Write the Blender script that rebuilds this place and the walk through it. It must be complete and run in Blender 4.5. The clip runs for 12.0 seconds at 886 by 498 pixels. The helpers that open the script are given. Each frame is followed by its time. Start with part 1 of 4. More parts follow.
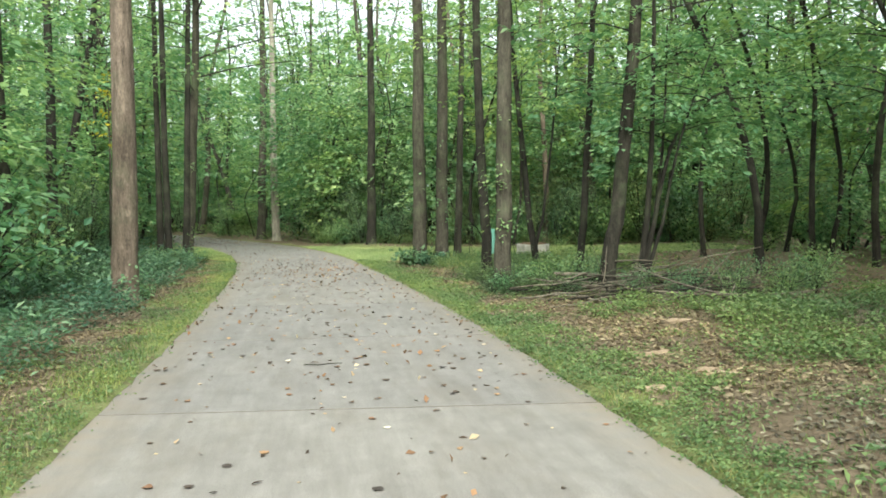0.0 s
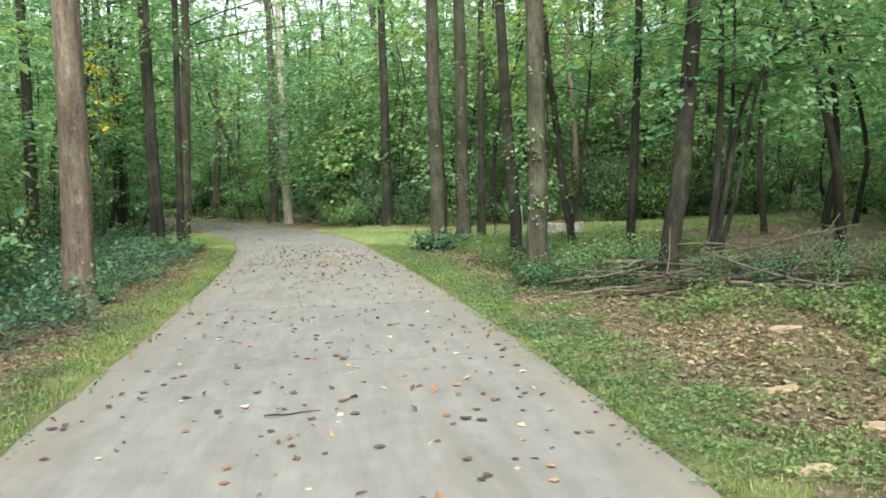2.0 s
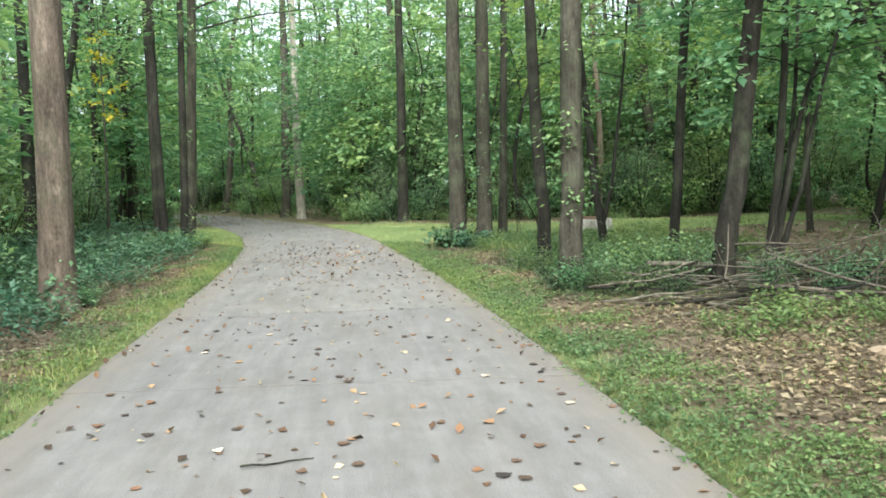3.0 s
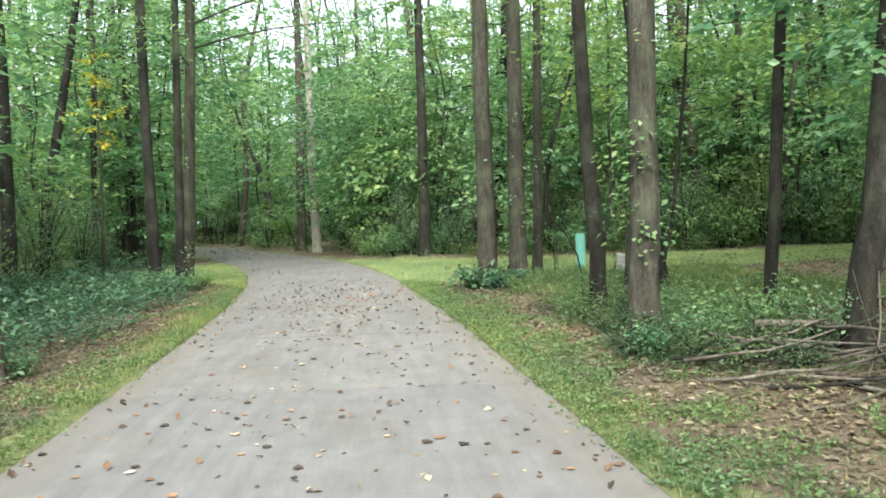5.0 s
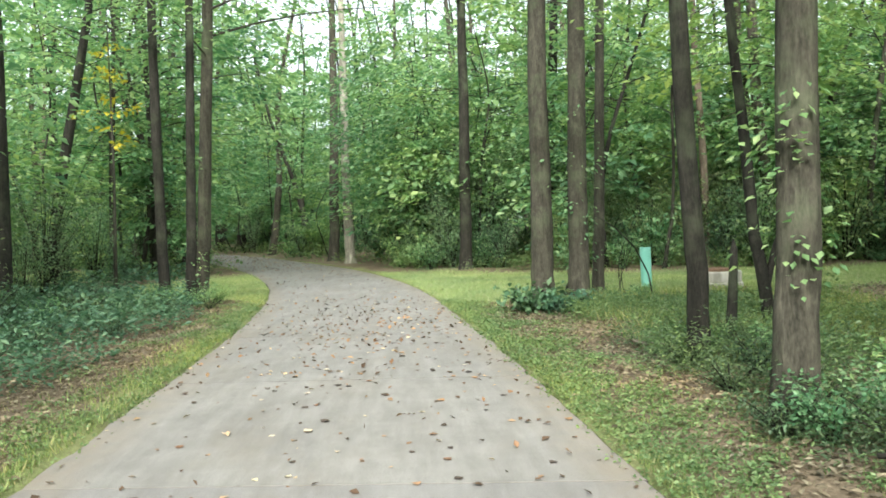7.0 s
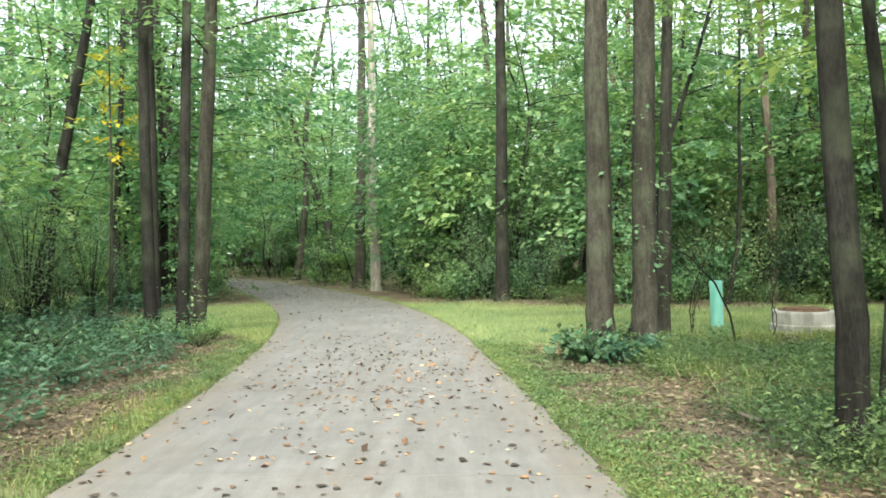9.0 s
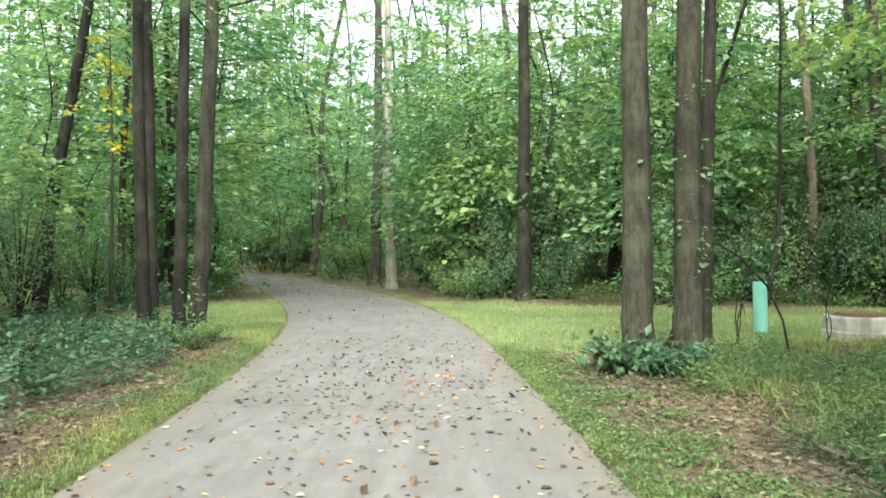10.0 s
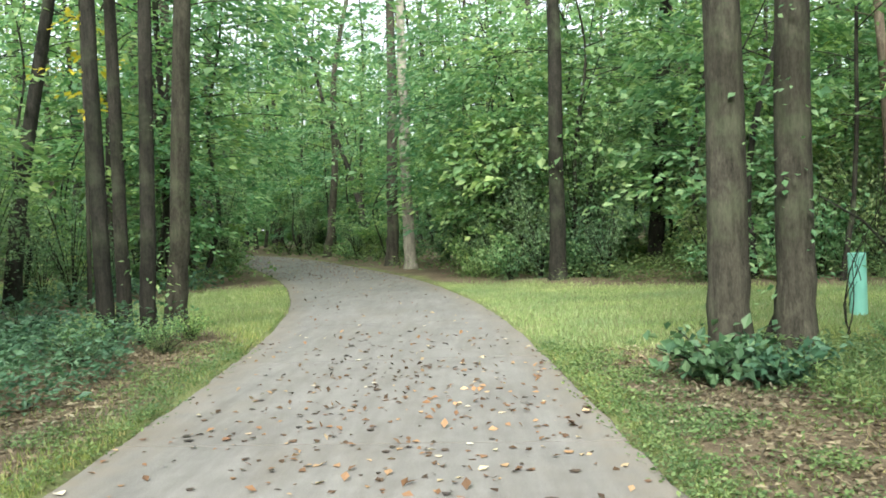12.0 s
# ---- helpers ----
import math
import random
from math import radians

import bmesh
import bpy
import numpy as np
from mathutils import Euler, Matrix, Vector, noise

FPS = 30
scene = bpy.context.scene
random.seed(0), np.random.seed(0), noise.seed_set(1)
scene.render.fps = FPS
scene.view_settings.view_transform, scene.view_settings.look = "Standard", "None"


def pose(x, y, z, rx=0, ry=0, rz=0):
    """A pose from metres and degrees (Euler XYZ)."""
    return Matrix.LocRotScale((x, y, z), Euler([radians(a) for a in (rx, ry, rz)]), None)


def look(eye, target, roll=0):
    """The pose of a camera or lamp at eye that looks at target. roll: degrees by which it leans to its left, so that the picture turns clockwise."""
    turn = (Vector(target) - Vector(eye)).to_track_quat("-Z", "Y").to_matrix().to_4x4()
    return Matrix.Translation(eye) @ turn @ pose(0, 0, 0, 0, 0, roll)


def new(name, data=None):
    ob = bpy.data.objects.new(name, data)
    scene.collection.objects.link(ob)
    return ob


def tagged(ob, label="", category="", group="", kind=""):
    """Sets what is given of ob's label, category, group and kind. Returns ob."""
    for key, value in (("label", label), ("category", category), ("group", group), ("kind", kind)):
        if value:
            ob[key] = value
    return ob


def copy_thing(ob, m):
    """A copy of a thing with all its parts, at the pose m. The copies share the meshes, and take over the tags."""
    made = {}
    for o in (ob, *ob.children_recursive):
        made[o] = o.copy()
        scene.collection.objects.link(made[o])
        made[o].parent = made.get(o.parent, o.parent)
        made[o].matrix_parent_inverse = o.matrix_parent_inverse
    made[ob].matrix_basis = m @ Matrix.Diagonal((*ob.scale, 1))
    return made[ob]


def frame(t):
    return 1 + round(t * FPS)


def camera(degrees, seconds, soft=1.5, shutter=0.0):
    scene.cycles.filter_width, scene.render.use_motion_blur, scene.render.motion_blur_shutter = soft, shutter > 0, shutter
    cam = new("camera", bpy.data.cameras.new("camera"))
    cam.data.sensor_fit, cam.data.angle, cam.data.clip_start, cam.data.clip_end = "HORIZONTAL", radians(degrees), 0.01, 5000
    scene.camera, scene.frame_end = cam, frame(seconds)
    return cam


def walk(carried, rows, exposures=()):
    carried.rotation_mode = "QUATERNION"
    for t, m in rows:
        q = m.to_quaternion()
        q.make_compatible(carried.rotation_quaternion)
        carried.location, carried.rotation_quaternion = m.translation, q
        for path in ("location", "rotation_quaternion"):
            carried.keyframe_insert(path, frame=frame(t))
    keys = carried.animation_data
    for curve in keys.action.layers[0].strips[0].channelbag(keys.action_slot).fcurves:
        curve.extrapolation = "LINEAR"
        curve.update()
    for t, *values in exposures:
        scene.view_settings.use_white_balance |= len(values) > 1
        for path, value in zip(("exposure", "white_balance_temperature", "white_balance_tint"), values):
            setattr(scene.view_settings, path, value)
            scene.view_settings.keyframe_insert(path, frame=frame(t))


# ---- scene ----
# ---- camera and its walk ----
cam = camera(54.3, 12.0, soft=1.75)
METRES, EYE, TURN = 15.3, 1.5, -9.0
ROWS = [
    (0.0, 0.0, 0.0, 0.0, -0.05, -2.69, 0.96),
    (0.5, 0.0005, 0.0406, 0.0002, -0.59, -2.79, 1.07),
    (1.0, 0.0003, 0.0868, -0.0003, 0.82, -3.88, 0.88),
    (1.5, -0.0006, 0.128, 0.0001, 0.83, -4.03, 1.22),
    (2.0, 0.0018, 0.1734, -0.001, 1.4, -4.15, 2.4),
    (2.5, -0.0015, 0.2173, -0.0046, 2.08, -4.27, 2.4),
    (3.0, -0.0056, 0.261, -0.0053, 2.47, -4.36, 2.13),
    (3.2, -0.0070, 0.2774, -0.0051, 3.51, -4.11, 1.38),
    (4.8, -0.0183, 0.4083, -0.0032, 4.18, -2.31, 1.71),
    (5.0, -0.0197, 0.4247, -0.003, 3.9, -2.33, 2.53),
    (5.5, -0.0247, 0.466, -0.0022, 4.29, -2.63, 2.88),
    (6.0, -0.0312, 0.5024, -0.0021, 5.06, -2.5, 2.56),
    (6.5, -0.0357, 0.5443, -0.0023, 5.25, -2.64, 2.19),
    (7.0, -0.042, 0.5832, -0.002, 6.37, -1.64, 2.09),
    (7.2, -0.0441, 0.6001, -0.0020, 6.44, -1.01, 1.85),
    (8.8, -0.0609, 0.7357, -0.0023, 6.94, -0.11, 1.45),
    (9.0, -0.063, 0.7526, -0.0023, 8.53, 0.16, 1.31),
    (9.5, -0.0703, 0.7924, -0.0031, 9.47, 0.09, 1.22),
    (10.0, -0.075, 0.8307, -0.002, 9.74, -0.07, 0.96),
    (10.5, -0.0868, 0.8701, -0.0032, 11.11, -0.17, 0.86),
    (11.0, -0.0903, 0.9127, -0.0041, 14.6, -1.3, 0.26),
    (11.5, -0.0983, 0.9499, -0.0039, 11.92, 0.73, 1.62),
    (12.0, -0.1051, 0.991, -0.006, 11.13, -1.51, 2.36),
]
walk(cam, [(t, pose(0, 0, EYE, 0, 0, TURN) @ pose(METRES * x, METRES * y, METRES * z, 90 + pitch, roll, yaw)) for t, x, y, z, yaw, pitch, roll in ROWS],
     exposures=[(0.0, 1.04, 6450, 5), (2.0, 1.1, 6350, 6), (3.0, 1.15, 6050, 9), (5.5, 1.24, 6150, 10), (7.0, 1.27, 6300, 8), (9.0, 1.36, 6300, 8), (11.5, 1.39, 6250, 8), (12.0, 1.24, 6250, 8)])

# ---- world, sun and exposure ----
world = bpy.data.worlds.new("overcast_sky")
scene.world = world
world.use_nodes = True
wn, wl = world.node_tree.nodes, world.node_tree.links
sky = wn.new("ShaderNodeTexSky")
sky.sky_type = "NISHITA"
sky.sun_disc = False
sky.sun_elevation = radians(36)
sky.sun_rotation = radians(187)
sky.dust_density = 6.0
sky.air_density = 1.0
veil = wn.new("ShaderNodeMix")
veil.data_type = "RGBA"
veil.inputs[0].default_value = 0.65
veil.inputs[7].default_value = (8.6, 9.2, 9.4, 1)
wl.new(sky.outputs[0], veil.inputs[6])
wl.new(veil.outputs[2], wn["Background"].inputs[0])
wn["Background"].inputs[1].default_value = 0.13

sun_data = bpy.data.lights.new("sun", "SUN")
sun_data.energy = 3.5
sun_data.angle = radians(22)
sun_data.color = (1.0, 0.985, 0.92)
sun = new("sun", sun_data)
sun.matrix_world = look((0, 0, 40), (6.7, 54.6, 0))

# ---- materials ----


def mat(name, build):
    m = bpy.data.materials.new(name)
    m.use_nodes = True
    nt = m.node_tree
    nt.nodes.clear()
    out = nt.nodes.new("ShaderNodeOutputMaterial")
    nt.links.new(build(nt), out.inputs[0])
    return m


def nd(nt, kind, links=(), **values):
    n = nt.nodes.new("ShaderNode" + kind)
    for k, v in values.items():
        if k.startswith("i_"):
            n.inputs[k[2:].replace("_", " ")].default_value = v
        elif k == "operation":
            n.operation = v
        elif k == "feature":
            n.feature = v
        elif k == "attribute_name":
            n.attribute_name = v
    for socket, src in links:
        nt.links.new(src, n.inputs[socket])
    return n


def ramp(nt, fac, stops):
    n = nt.nodes.new("ShaderNodeValToRGB")
    e = n.color_ramp.elements
    while len(e) < len(stops):
        e.new(0.5)
    for el, (p, c) in zip(e, stops):
        el.position, el.color = p, (*c, 1)
    nt.links.new(fac, n.inputs[0])
    return n.outputs[0]


def mix(nt, fac, a, b, blend="MIX"):
    n = nt.nodes.new("ShaderNodeMix")
    n.data_type, n.blend_type = "RGBA", blend
    for i, v in ((0, fac), (6, a), (7, b)):
        if isinstance(v, (int, float)):
            n.inputs[i].default_value = v
        elif isinstance(v, tuple):
            n.inputs[i].default_value = (*v, 1)
        else:
            nt.links.new(v, n.inputs[i])
    return n.outputs[2]


def spot(nt, scale, detail=4.0, rough=0.6, stretch=None, world_space=False):
    """Noise in metres; stretch squeezes it along the axes."""
    src = nd(nt, "NewGeometry").outputs["Position"] if world_space else nd(nt, "TexCoord").outputs["Object"]
    if stretch:
        src = nd(nt, "Mapping", [("Vector", src)], i_Scale=stretch).outputs[0]
    n = nd(nt, "TexNoise", [("Vector", src)], i_Scale=scale, i_Detail=detail, i_Roughness=rough)
    return n.outputs[0]


def bump(nt, height, strength, distance):
    return nd(nt, "Bump", [("Height", height)], i_Strength=strength, i_Distance=distance).outputs[0]


def leaf_build(stops, through_colour, share=0.42, rough=0.5):
    def build(nt):
        island = nd(nt, "NewGeometry").outputs["Random Per Island"]
        col = ramp(nt, island, stops)
        rnd = nd(nt, "ObjectInfo").outputs["Random"]
        tint = ramp(nt, rnd, [(0.0, (0.78, 0.9, 0.85)), (0.5, (1, 1, 1)), (1.0, (1.22, 1.08, 0.8))])
        col = mix(nt, 1.0, col, tint, "MULTIPLY")
        patch = ramp(nt, spot(nt, 0.35, 3.0, 0.6, None, True), [(0.35, (0.66, 0.76, 0.78)), (0.65, (1.22, 1.16, 1.0))])
        col = mix(nt, 1.0, col, patch, "MULTIPLY")
        skin = nd(nt, "BsdfPrincipled", [("Base Color", col)], i_Roughness=rough)
        skin.inputs["Specular IOR Level"].default_value = 0.35
        glow = mix(nt, 1.0, col, through_colour, "MULTIPLY")
        thin = nd(nt, "BsdfTranslucent", [("Color", glow)])
        m = nt.nodes.new("ShaderNodeMixShader")
        m.inputs[0].default_value = share
        nt.links.new(skin.outputs[0], m.inputs[1])
        nt.links.new(thin.outputs[0], m.inputs[2])
        return m.outputs[0]
    return build


LEAF_CANOPY = mat("canopy_leaf", leaf_build([(0.0, (0.10, 0.2, 0.095)), (0.5, (0.185, 0.31, 0.15)), (1.0, (0.32, 0.44, 0.225))], (1.4, 1.42, 1.05), 0.5))
LEAF_UNDER = mat("understory_leaf", leaf_build([(0.0, (0.09, 0.19, 0.1)), (0.55, (0.175, 0.305, 0.16)), (1.0, (0.35, 0.47, 0.27))], (1.3, 1.38, 1.05), 0.45))
LEAF_DARK = mat("evergreen_leaf", leaf_build([(0.0, (0.09, 0.16, 0.1)), (0.6, (0.16, 0.265, 0.16)), (1.0, (0.25, 0.37, 0.215))], (1.35, 1.38, 1.05), 0.45))
LEAF_COVER = mat("ground_cover_leaf", leaf_build([(0.0, (0.0462, 0.106, 0.0627)), (0.6, (0.0924, 0.178, 0.106)), (1.0, (0.185, 0.284, 0.178))], (1.2, 1.3, 1.0), 0.3))
LEAF_SCRUB = mat("scrub_leaf", leaf_build([(0.0, (0.11, 0.175, 0.105)), (0.55, (0.18, 0.265, 0.155)), (1.0, (0.3, 0.39, 0.24))], (1.3, 1.35, 1.0), 0.45))
LEAF_BRAMBLE = mat("bramble_leaf", leaf_build([(0.0, (0.042, 0.075, 0.042)), (0.6, (0.082, 0.128, 0.068)), (1.0, (0.155, 0.215, 0.115))], (1.2, 1.3, 1.0), 0.35))
LEAF_WEED = mat("weed_leaf", leaf_build([(0.0, (0.075, 0.125, 0.048)), (0.6, (0.14, 0.205, 0.078)), (1.0, (0.24, 0.3, 0.13))], (1.3, 1.35, 0.95), 0.3))
LEAF_YELLOW = mat("yellowing_leaf", leaf_build([(0.0, (0.4, 0.38, 0.05)), (0.6, (0.6, 0.5, 0.06)), (1.0, (0.7, 0.55, 0.07))], (1.3, 1.2, 0.8), 0.45))
GRASS = mat("grass_blade", leaf_build([(0.0, (0.0962, 0.148, 0.0518)), (0.5, (0.17, 0.237, 0.0851)), (0.8, (0.266, 0.311, 0.126)), (1.0, (0.385, 0.34, 0.2))], (1.2, 1.2, 0.8), 0.3))
LAWN = mat("mown_grass_blade", leaf_build([(0.0, (0.2, 0.27, 0.1)), (0.5, (0.3, 0.375, 0.165)), (0.85, (0.41, 0.45, 0.235)), (1.0, (0.5, 0.46, 0.3))], (1.2, 1.2, 0.85), 0.3))
DEAD_LEAF = mat("fallen_leaf", leaf_build([(0.0, (0.04, 0.028, 0.021)), (0.4, (0.12, 0.068, 0.042)), (0.7, (0.23, 0.13, 0.08)), (0.88, (0.38, 0.26, 0.17)), (1.0, (0.55, 0.48, 0.37))], (1.1, 1.0, 0.8), 0.12, 0.7))

LITTER = mat("dry_litter", leaf_build([(0.0, (0.07, 0.052, 0.036)), (0.4, (0.15, 0.112, 0.075)), (0.8, (0.24, 0.186, 0.125)), (1.0, (0.36, 0.295, 0.21))], (1.1, 1.0, 0.8), 0.1, 0.75))


def bark_build(dark, light, moss=0.25):
    def build(nt):
        fur = spot(nt, 9.0, 6.0, 0.65, (1.0, 1.0, 0.16))
        fine = spot(nt, 60.0, 4.0, 0.6, (1.0, 1.0, 0.35))
        ridge = spot(nt, 26.0, 5.0, 0.7, (1.0, 1.0, 0.2))
        col = ramp(nt, fur, [(0.36, dark), (0.62, light)])
        col = mix(nt, 1.0, col, ramp(nt, ridge, [(0.36, (0.62, 0.61, 0.6)), (0.56, (1.08, 1.08, 1.08))]), "MULTIPLY")
        fur = nd(nt, "Math", [(0, fur), (1, ridge)], operation="ADD").outputs[0]
        col = mix(nt, 0.35, col, ramp(nt, fine, [(0.3, tuple(c * 0.6 for c in dark)), (0.7, tuple(min(1, c * 1.35) for c in light))]))
        blotch = ramp(nt, spot(nt, 1.6, 4.0), [(0.5, (0, 0, 0)), (0.7, (1, 1, 1))])
        soft = nd(nt, "Math", [(0, blotch)], operation="MULTIPLY")
        soft.inputs[1].default_value = moss
        col = mix(nt, soft.outputs[0], col, (0.15, 0.19, 0.11))
        lichen = ramp(nt, spot(nt, 6.5, 5.0, 0.7, (1.0, 1.0, 0.55)), [(0.56, (0, 0, 0)), (0.68, (0.4, 0.4, 0.4))])
        col = mix(nt, lichen, col, tuple(min(1, c * 1.7) for c in light))
        stain = ramp(nt, spot(nt, 1.1, 3.0, 0.6, (1.0, 1.0, 0.5)), [(0.35, (0.62, 0.62, 0.6)), (0.62, (1.1, 1.1, 1.1))])
        col = mix(nt, 1.0, col, stain, "MULTIPLY")
        rnd = ramp(nt, nd(nt, "ObjectInfo").outputs["Random"], [(0, (0.82, 0.83, 0.82)), (1, (1.16, 1.14, 1.08))])
        col = mix(nt, 1.0, col, rnd, "MULTIPLY")
        b = nd(nt, "BsdfPrincipled", [("Base Color", col), ("Normal", bump(nt, fur, 0.8, 0.03))], i_Roughness=0.92)
        b.inputs["Specular IOR Level"].default_value = 0.15
        return b.outputs[0]
    return build


BARK_BROWN = mat("reddish_bark", bark_build((0.055, 0.044, 0.036), (0.22, 0.175, 0.142), 0.3))
BARK_GREY = mat("grey_bark", bark_build((0.021, 0.0196, 0.016), (0.094, 0.088, 0.07), 0.45))
BARK_DARK = mat("dark_bark", bark_build((0.011, 0.0105, 0.009), (0.045, 0.042, 0.035), 0.35))
BARK_PALE = mat("pale_bark", bark_build((0.16, 0.148, 0.125), (0.38, 0.36, 0.31), 0.3))
DEADWOOD = mat("dead_wood", bark_build((0.06, 0.052, 0.042), (0.21, 0.184, 0.15), 0.2))


def fresh_wood_build(nt):
    g = spot(nt, 8.0, 5.0, 0.6, (0.2, 1.0, 1.0))
    col = ramp(nt, g, [(0.3, (0.2, 0.14, 0.085)), (0.7, (0.4, 0.32, 0.23))])
    return nd(nt, "BsdfPrincipled", [("Base Color", col), ("Normal", bump(nt, g, 0.5, 0.01))], i_Roughness=0.8).outputs[0]


SPLIT_WOOD = mat("split_wood", fresh_wood_build)


def concrete_build(nt):
    big = spot(nt, 0.55, 5.0, 0.6, None, True)
    mid = spot(nt, 3.5, 6.0, 0.65, None, True)
    fine = spot(nt, 130.0, 3.0, 0.6, None, True)
    col = ramp(nt, big, [(0.3, (0.14, 0.131, 0.123)), (0.7, (0.21, 0.198, 0.185))])
    col = mix(nt, 0.35, col, ramp(nt, mid, [(0.3, (0.112, 0.101, 0.091)), (0.7, (0.255, 0.24, 0.225))]))
    col = mix(nt, 0.25, col, ramp(nt, fine, [(0.35, (0.105, 0.1, 0.092)), (0.65, (0.42, 0.41, 0.39))]))
    edge = nd(nt, "Attribute", attribute_name="edge").outputs["Fac"]
    e2 = nd(nt, "Math", [(0, edge), (1, ramp(nt, mid, [(0.35, (0.2, 0.2, 0.2)), (0.6, (1, 1, 1))]))], operation="MULTIPLY")
    stain = ramp(nt, spot(nt, 1.3, 5.0, 0.7, (1.0, 0.35, 1.0), True), [(0.5, (0, 0, 0)), (0.68, (0.5, 0.5, 0.5))])
    col = mix(nt, stain, col, (0.16, 0.14, 0.115))
    streak = spot(nt, 2.6, 6.0, 0.7, (2.2, 0.3, 1.0), True)
    col = mix(nt, 1.0, col, ramp(nt, streak, [(0.32, (0.82, 0.81, 0.8)), (0.68, (1.12, 1.12, 1.12))]), "MULTIPLY")
    e3 = nd(nt, "Math", [(0, e2.outputs[0])], operation="MULTIPLY")
    e3.inputs[1].default_value = 0.75
    col = mix(nt, e3.outputs[0], col, (0.2, 0.165, 0.125))
    col = mix(nt, nd(nt, "Attribute", attribute_name="soil").outputs["Fac"], col, (0.045, 0.038, 0.03))
    rnd = ramp(nt, nd(nt, "ObjectInfo").outputs["Random"], [(0, (0.94, 0.94, 0.95)), (1, (1.05, 1.04, 1.02))])
    col = mix(nt, 1.0, col, rnd, "MULTIPLY")
    h = nd(nt, "Math", [(0, mid), (1, fine)], operation="ADD").outputs[0]
    b = nd(nt, "BsdfPrincipled", [("Base Color", col), ("Normal", bump(nt, h, 0.25, 0.006))], i_Roughness=0.82)
    b.inputs["Specular IOR Level"].default_value = 0.3
    return b.outputs[0]


CONCRETE = mat("brushed_concrete", concrete_build)


def ring_build(nt):
    a = spot(nt, 4.0, 6.0, 0.7)
    streak = spot(nt, 5.0, 4.0, 0.6, (1, 1, 0.2))
    col = ramp(nt, a, [(0.3, (0.27, 0.25, 0.22)), (0.7, (0.5, 0.48, 0.43))])
    col = mix(nt, 0.5, col, ramp(nt, streak, [(0.4, (0.14, 0.14, 0.11)), (0.62, (0.52, 0.5, 0.45))]))
    return nd(nt, "BsdfPrincipled", [("Base Color", col), ("Normal", bump(nt, a, 0.5, 0.01))], i_Roughness=0.9).outputs[0]


RING_CONCRETE = mat("weathered_concrete", ring_build)


def rust_build(nt):
    a = spot(nt, 14.0, 6.0, 0.7)
    col = ramp(nt, a, [(0.3, (0.09, 0.05, 0.03)), (0.7, (0.26, 0.15, 0.09))])
    return nd(nt, "BsdfPrincipled", [("Base Color", col), ("Normal", bump(nt, a, 0.4, 0.005))], i_Roughness=0.75, i_Metallic=0.4).outputs[0]


RUST = mat("rusted_iron", rust_build)


def plastic_build(nt):
    a = spot(nt, 7.0, 4.0, 0.6, (1, 1, 0.3))
    col = ramp(nt, a, [(0.3, (0.17, 0.46, 0.38)), (0.7, (0.26, 0.56, 0.48))])
    return nd(nt, "BsdfPrincipled", [("Base Color", col)], i_Roughness=0.45).outputs[0]


TEAL = mat("teal_plastic", plastic_build)


def ground_build(nt):
    big = spot(nt, 0.8, 5.0, 0.65, None, True)
    mid = spot(nt, 5.0, 6.0, 0.7, None, True)
    fine = spot(nt, 38.0, 5.0, 0.7, None, True)
    litter = ramp(nt, fine, [(0.3, (0.085, 0.064, 0.044)), (0.5, (0.18, 0.138, 0.094)), (0.7, (0.32, 0.255, 0.18))])
    soil = ramp(nt, mid, [(0.3, (0.11, 0.084, 0.058)), (0.7, (0.22, 0.17, 0.118))])
    bare = mix(nt, 0.55, soil, litter)
    bare = mix(nt, ramp(nt, spot(nt, 0.45, 5.0, 0.7, None, True), [(0.42, (0, 0, 0)), (0.66, (0.75, 0.75, 0.75))]), bare, (0.11, 0.085, 0.056))
    turf = ramp(nt, fine, [(0.3, (0.07, 0.09, 0.035)), (0.55, (0.15, 0.19, 0.065)), (0.75, (0.27, 0.29, 0.12))])
    turf = mix(nt, ramp(nt, big, [(0.4, (0, 0, 0)), (0.7, (0.55, 0.55, 0.55))]), turf, (0.3, 0.28, 0.14))
    g = nd(nt, "Attribute", attribute_name="grass").outputs["Fac"]
    s = nd(nt, "Math", [(0, g), (1, mid)], operation="ADD")
    k = nd(nt, "Math", [(0, s.outputs[0]), (1, big)], operation="ADD")
    fac = ramp(nt, k.outputs[0], [(0.0, (0, 0, 0)), (1.0, (1, 1, 1))])
    n = nd(nt, "MapRange", [("Value", k.outputs[0])])
    n.inputs[1].default_value, n.inputs[2].default_value = 1.28, 1.62
    col = mix(nt, n.outputs[0], bare, turf)
    h = nd(nt, "Math", [(0, mid), (1, fine)], operation="ADD").outputs[0]
    b = nd(nt, "BsdfPrincipled", [("Base Color", col), ("Normal", bump(nt, h, 0.8, 0.03))], i_Roughness=0.95)
    b.inputs["Specular IOR Level"].default_value = 0.1
    return b.outputs[0]


GROUND = mat("forest_ground", ground_build)

# ---- mesh helpers ----
RNG = np.random.default_rng(7)


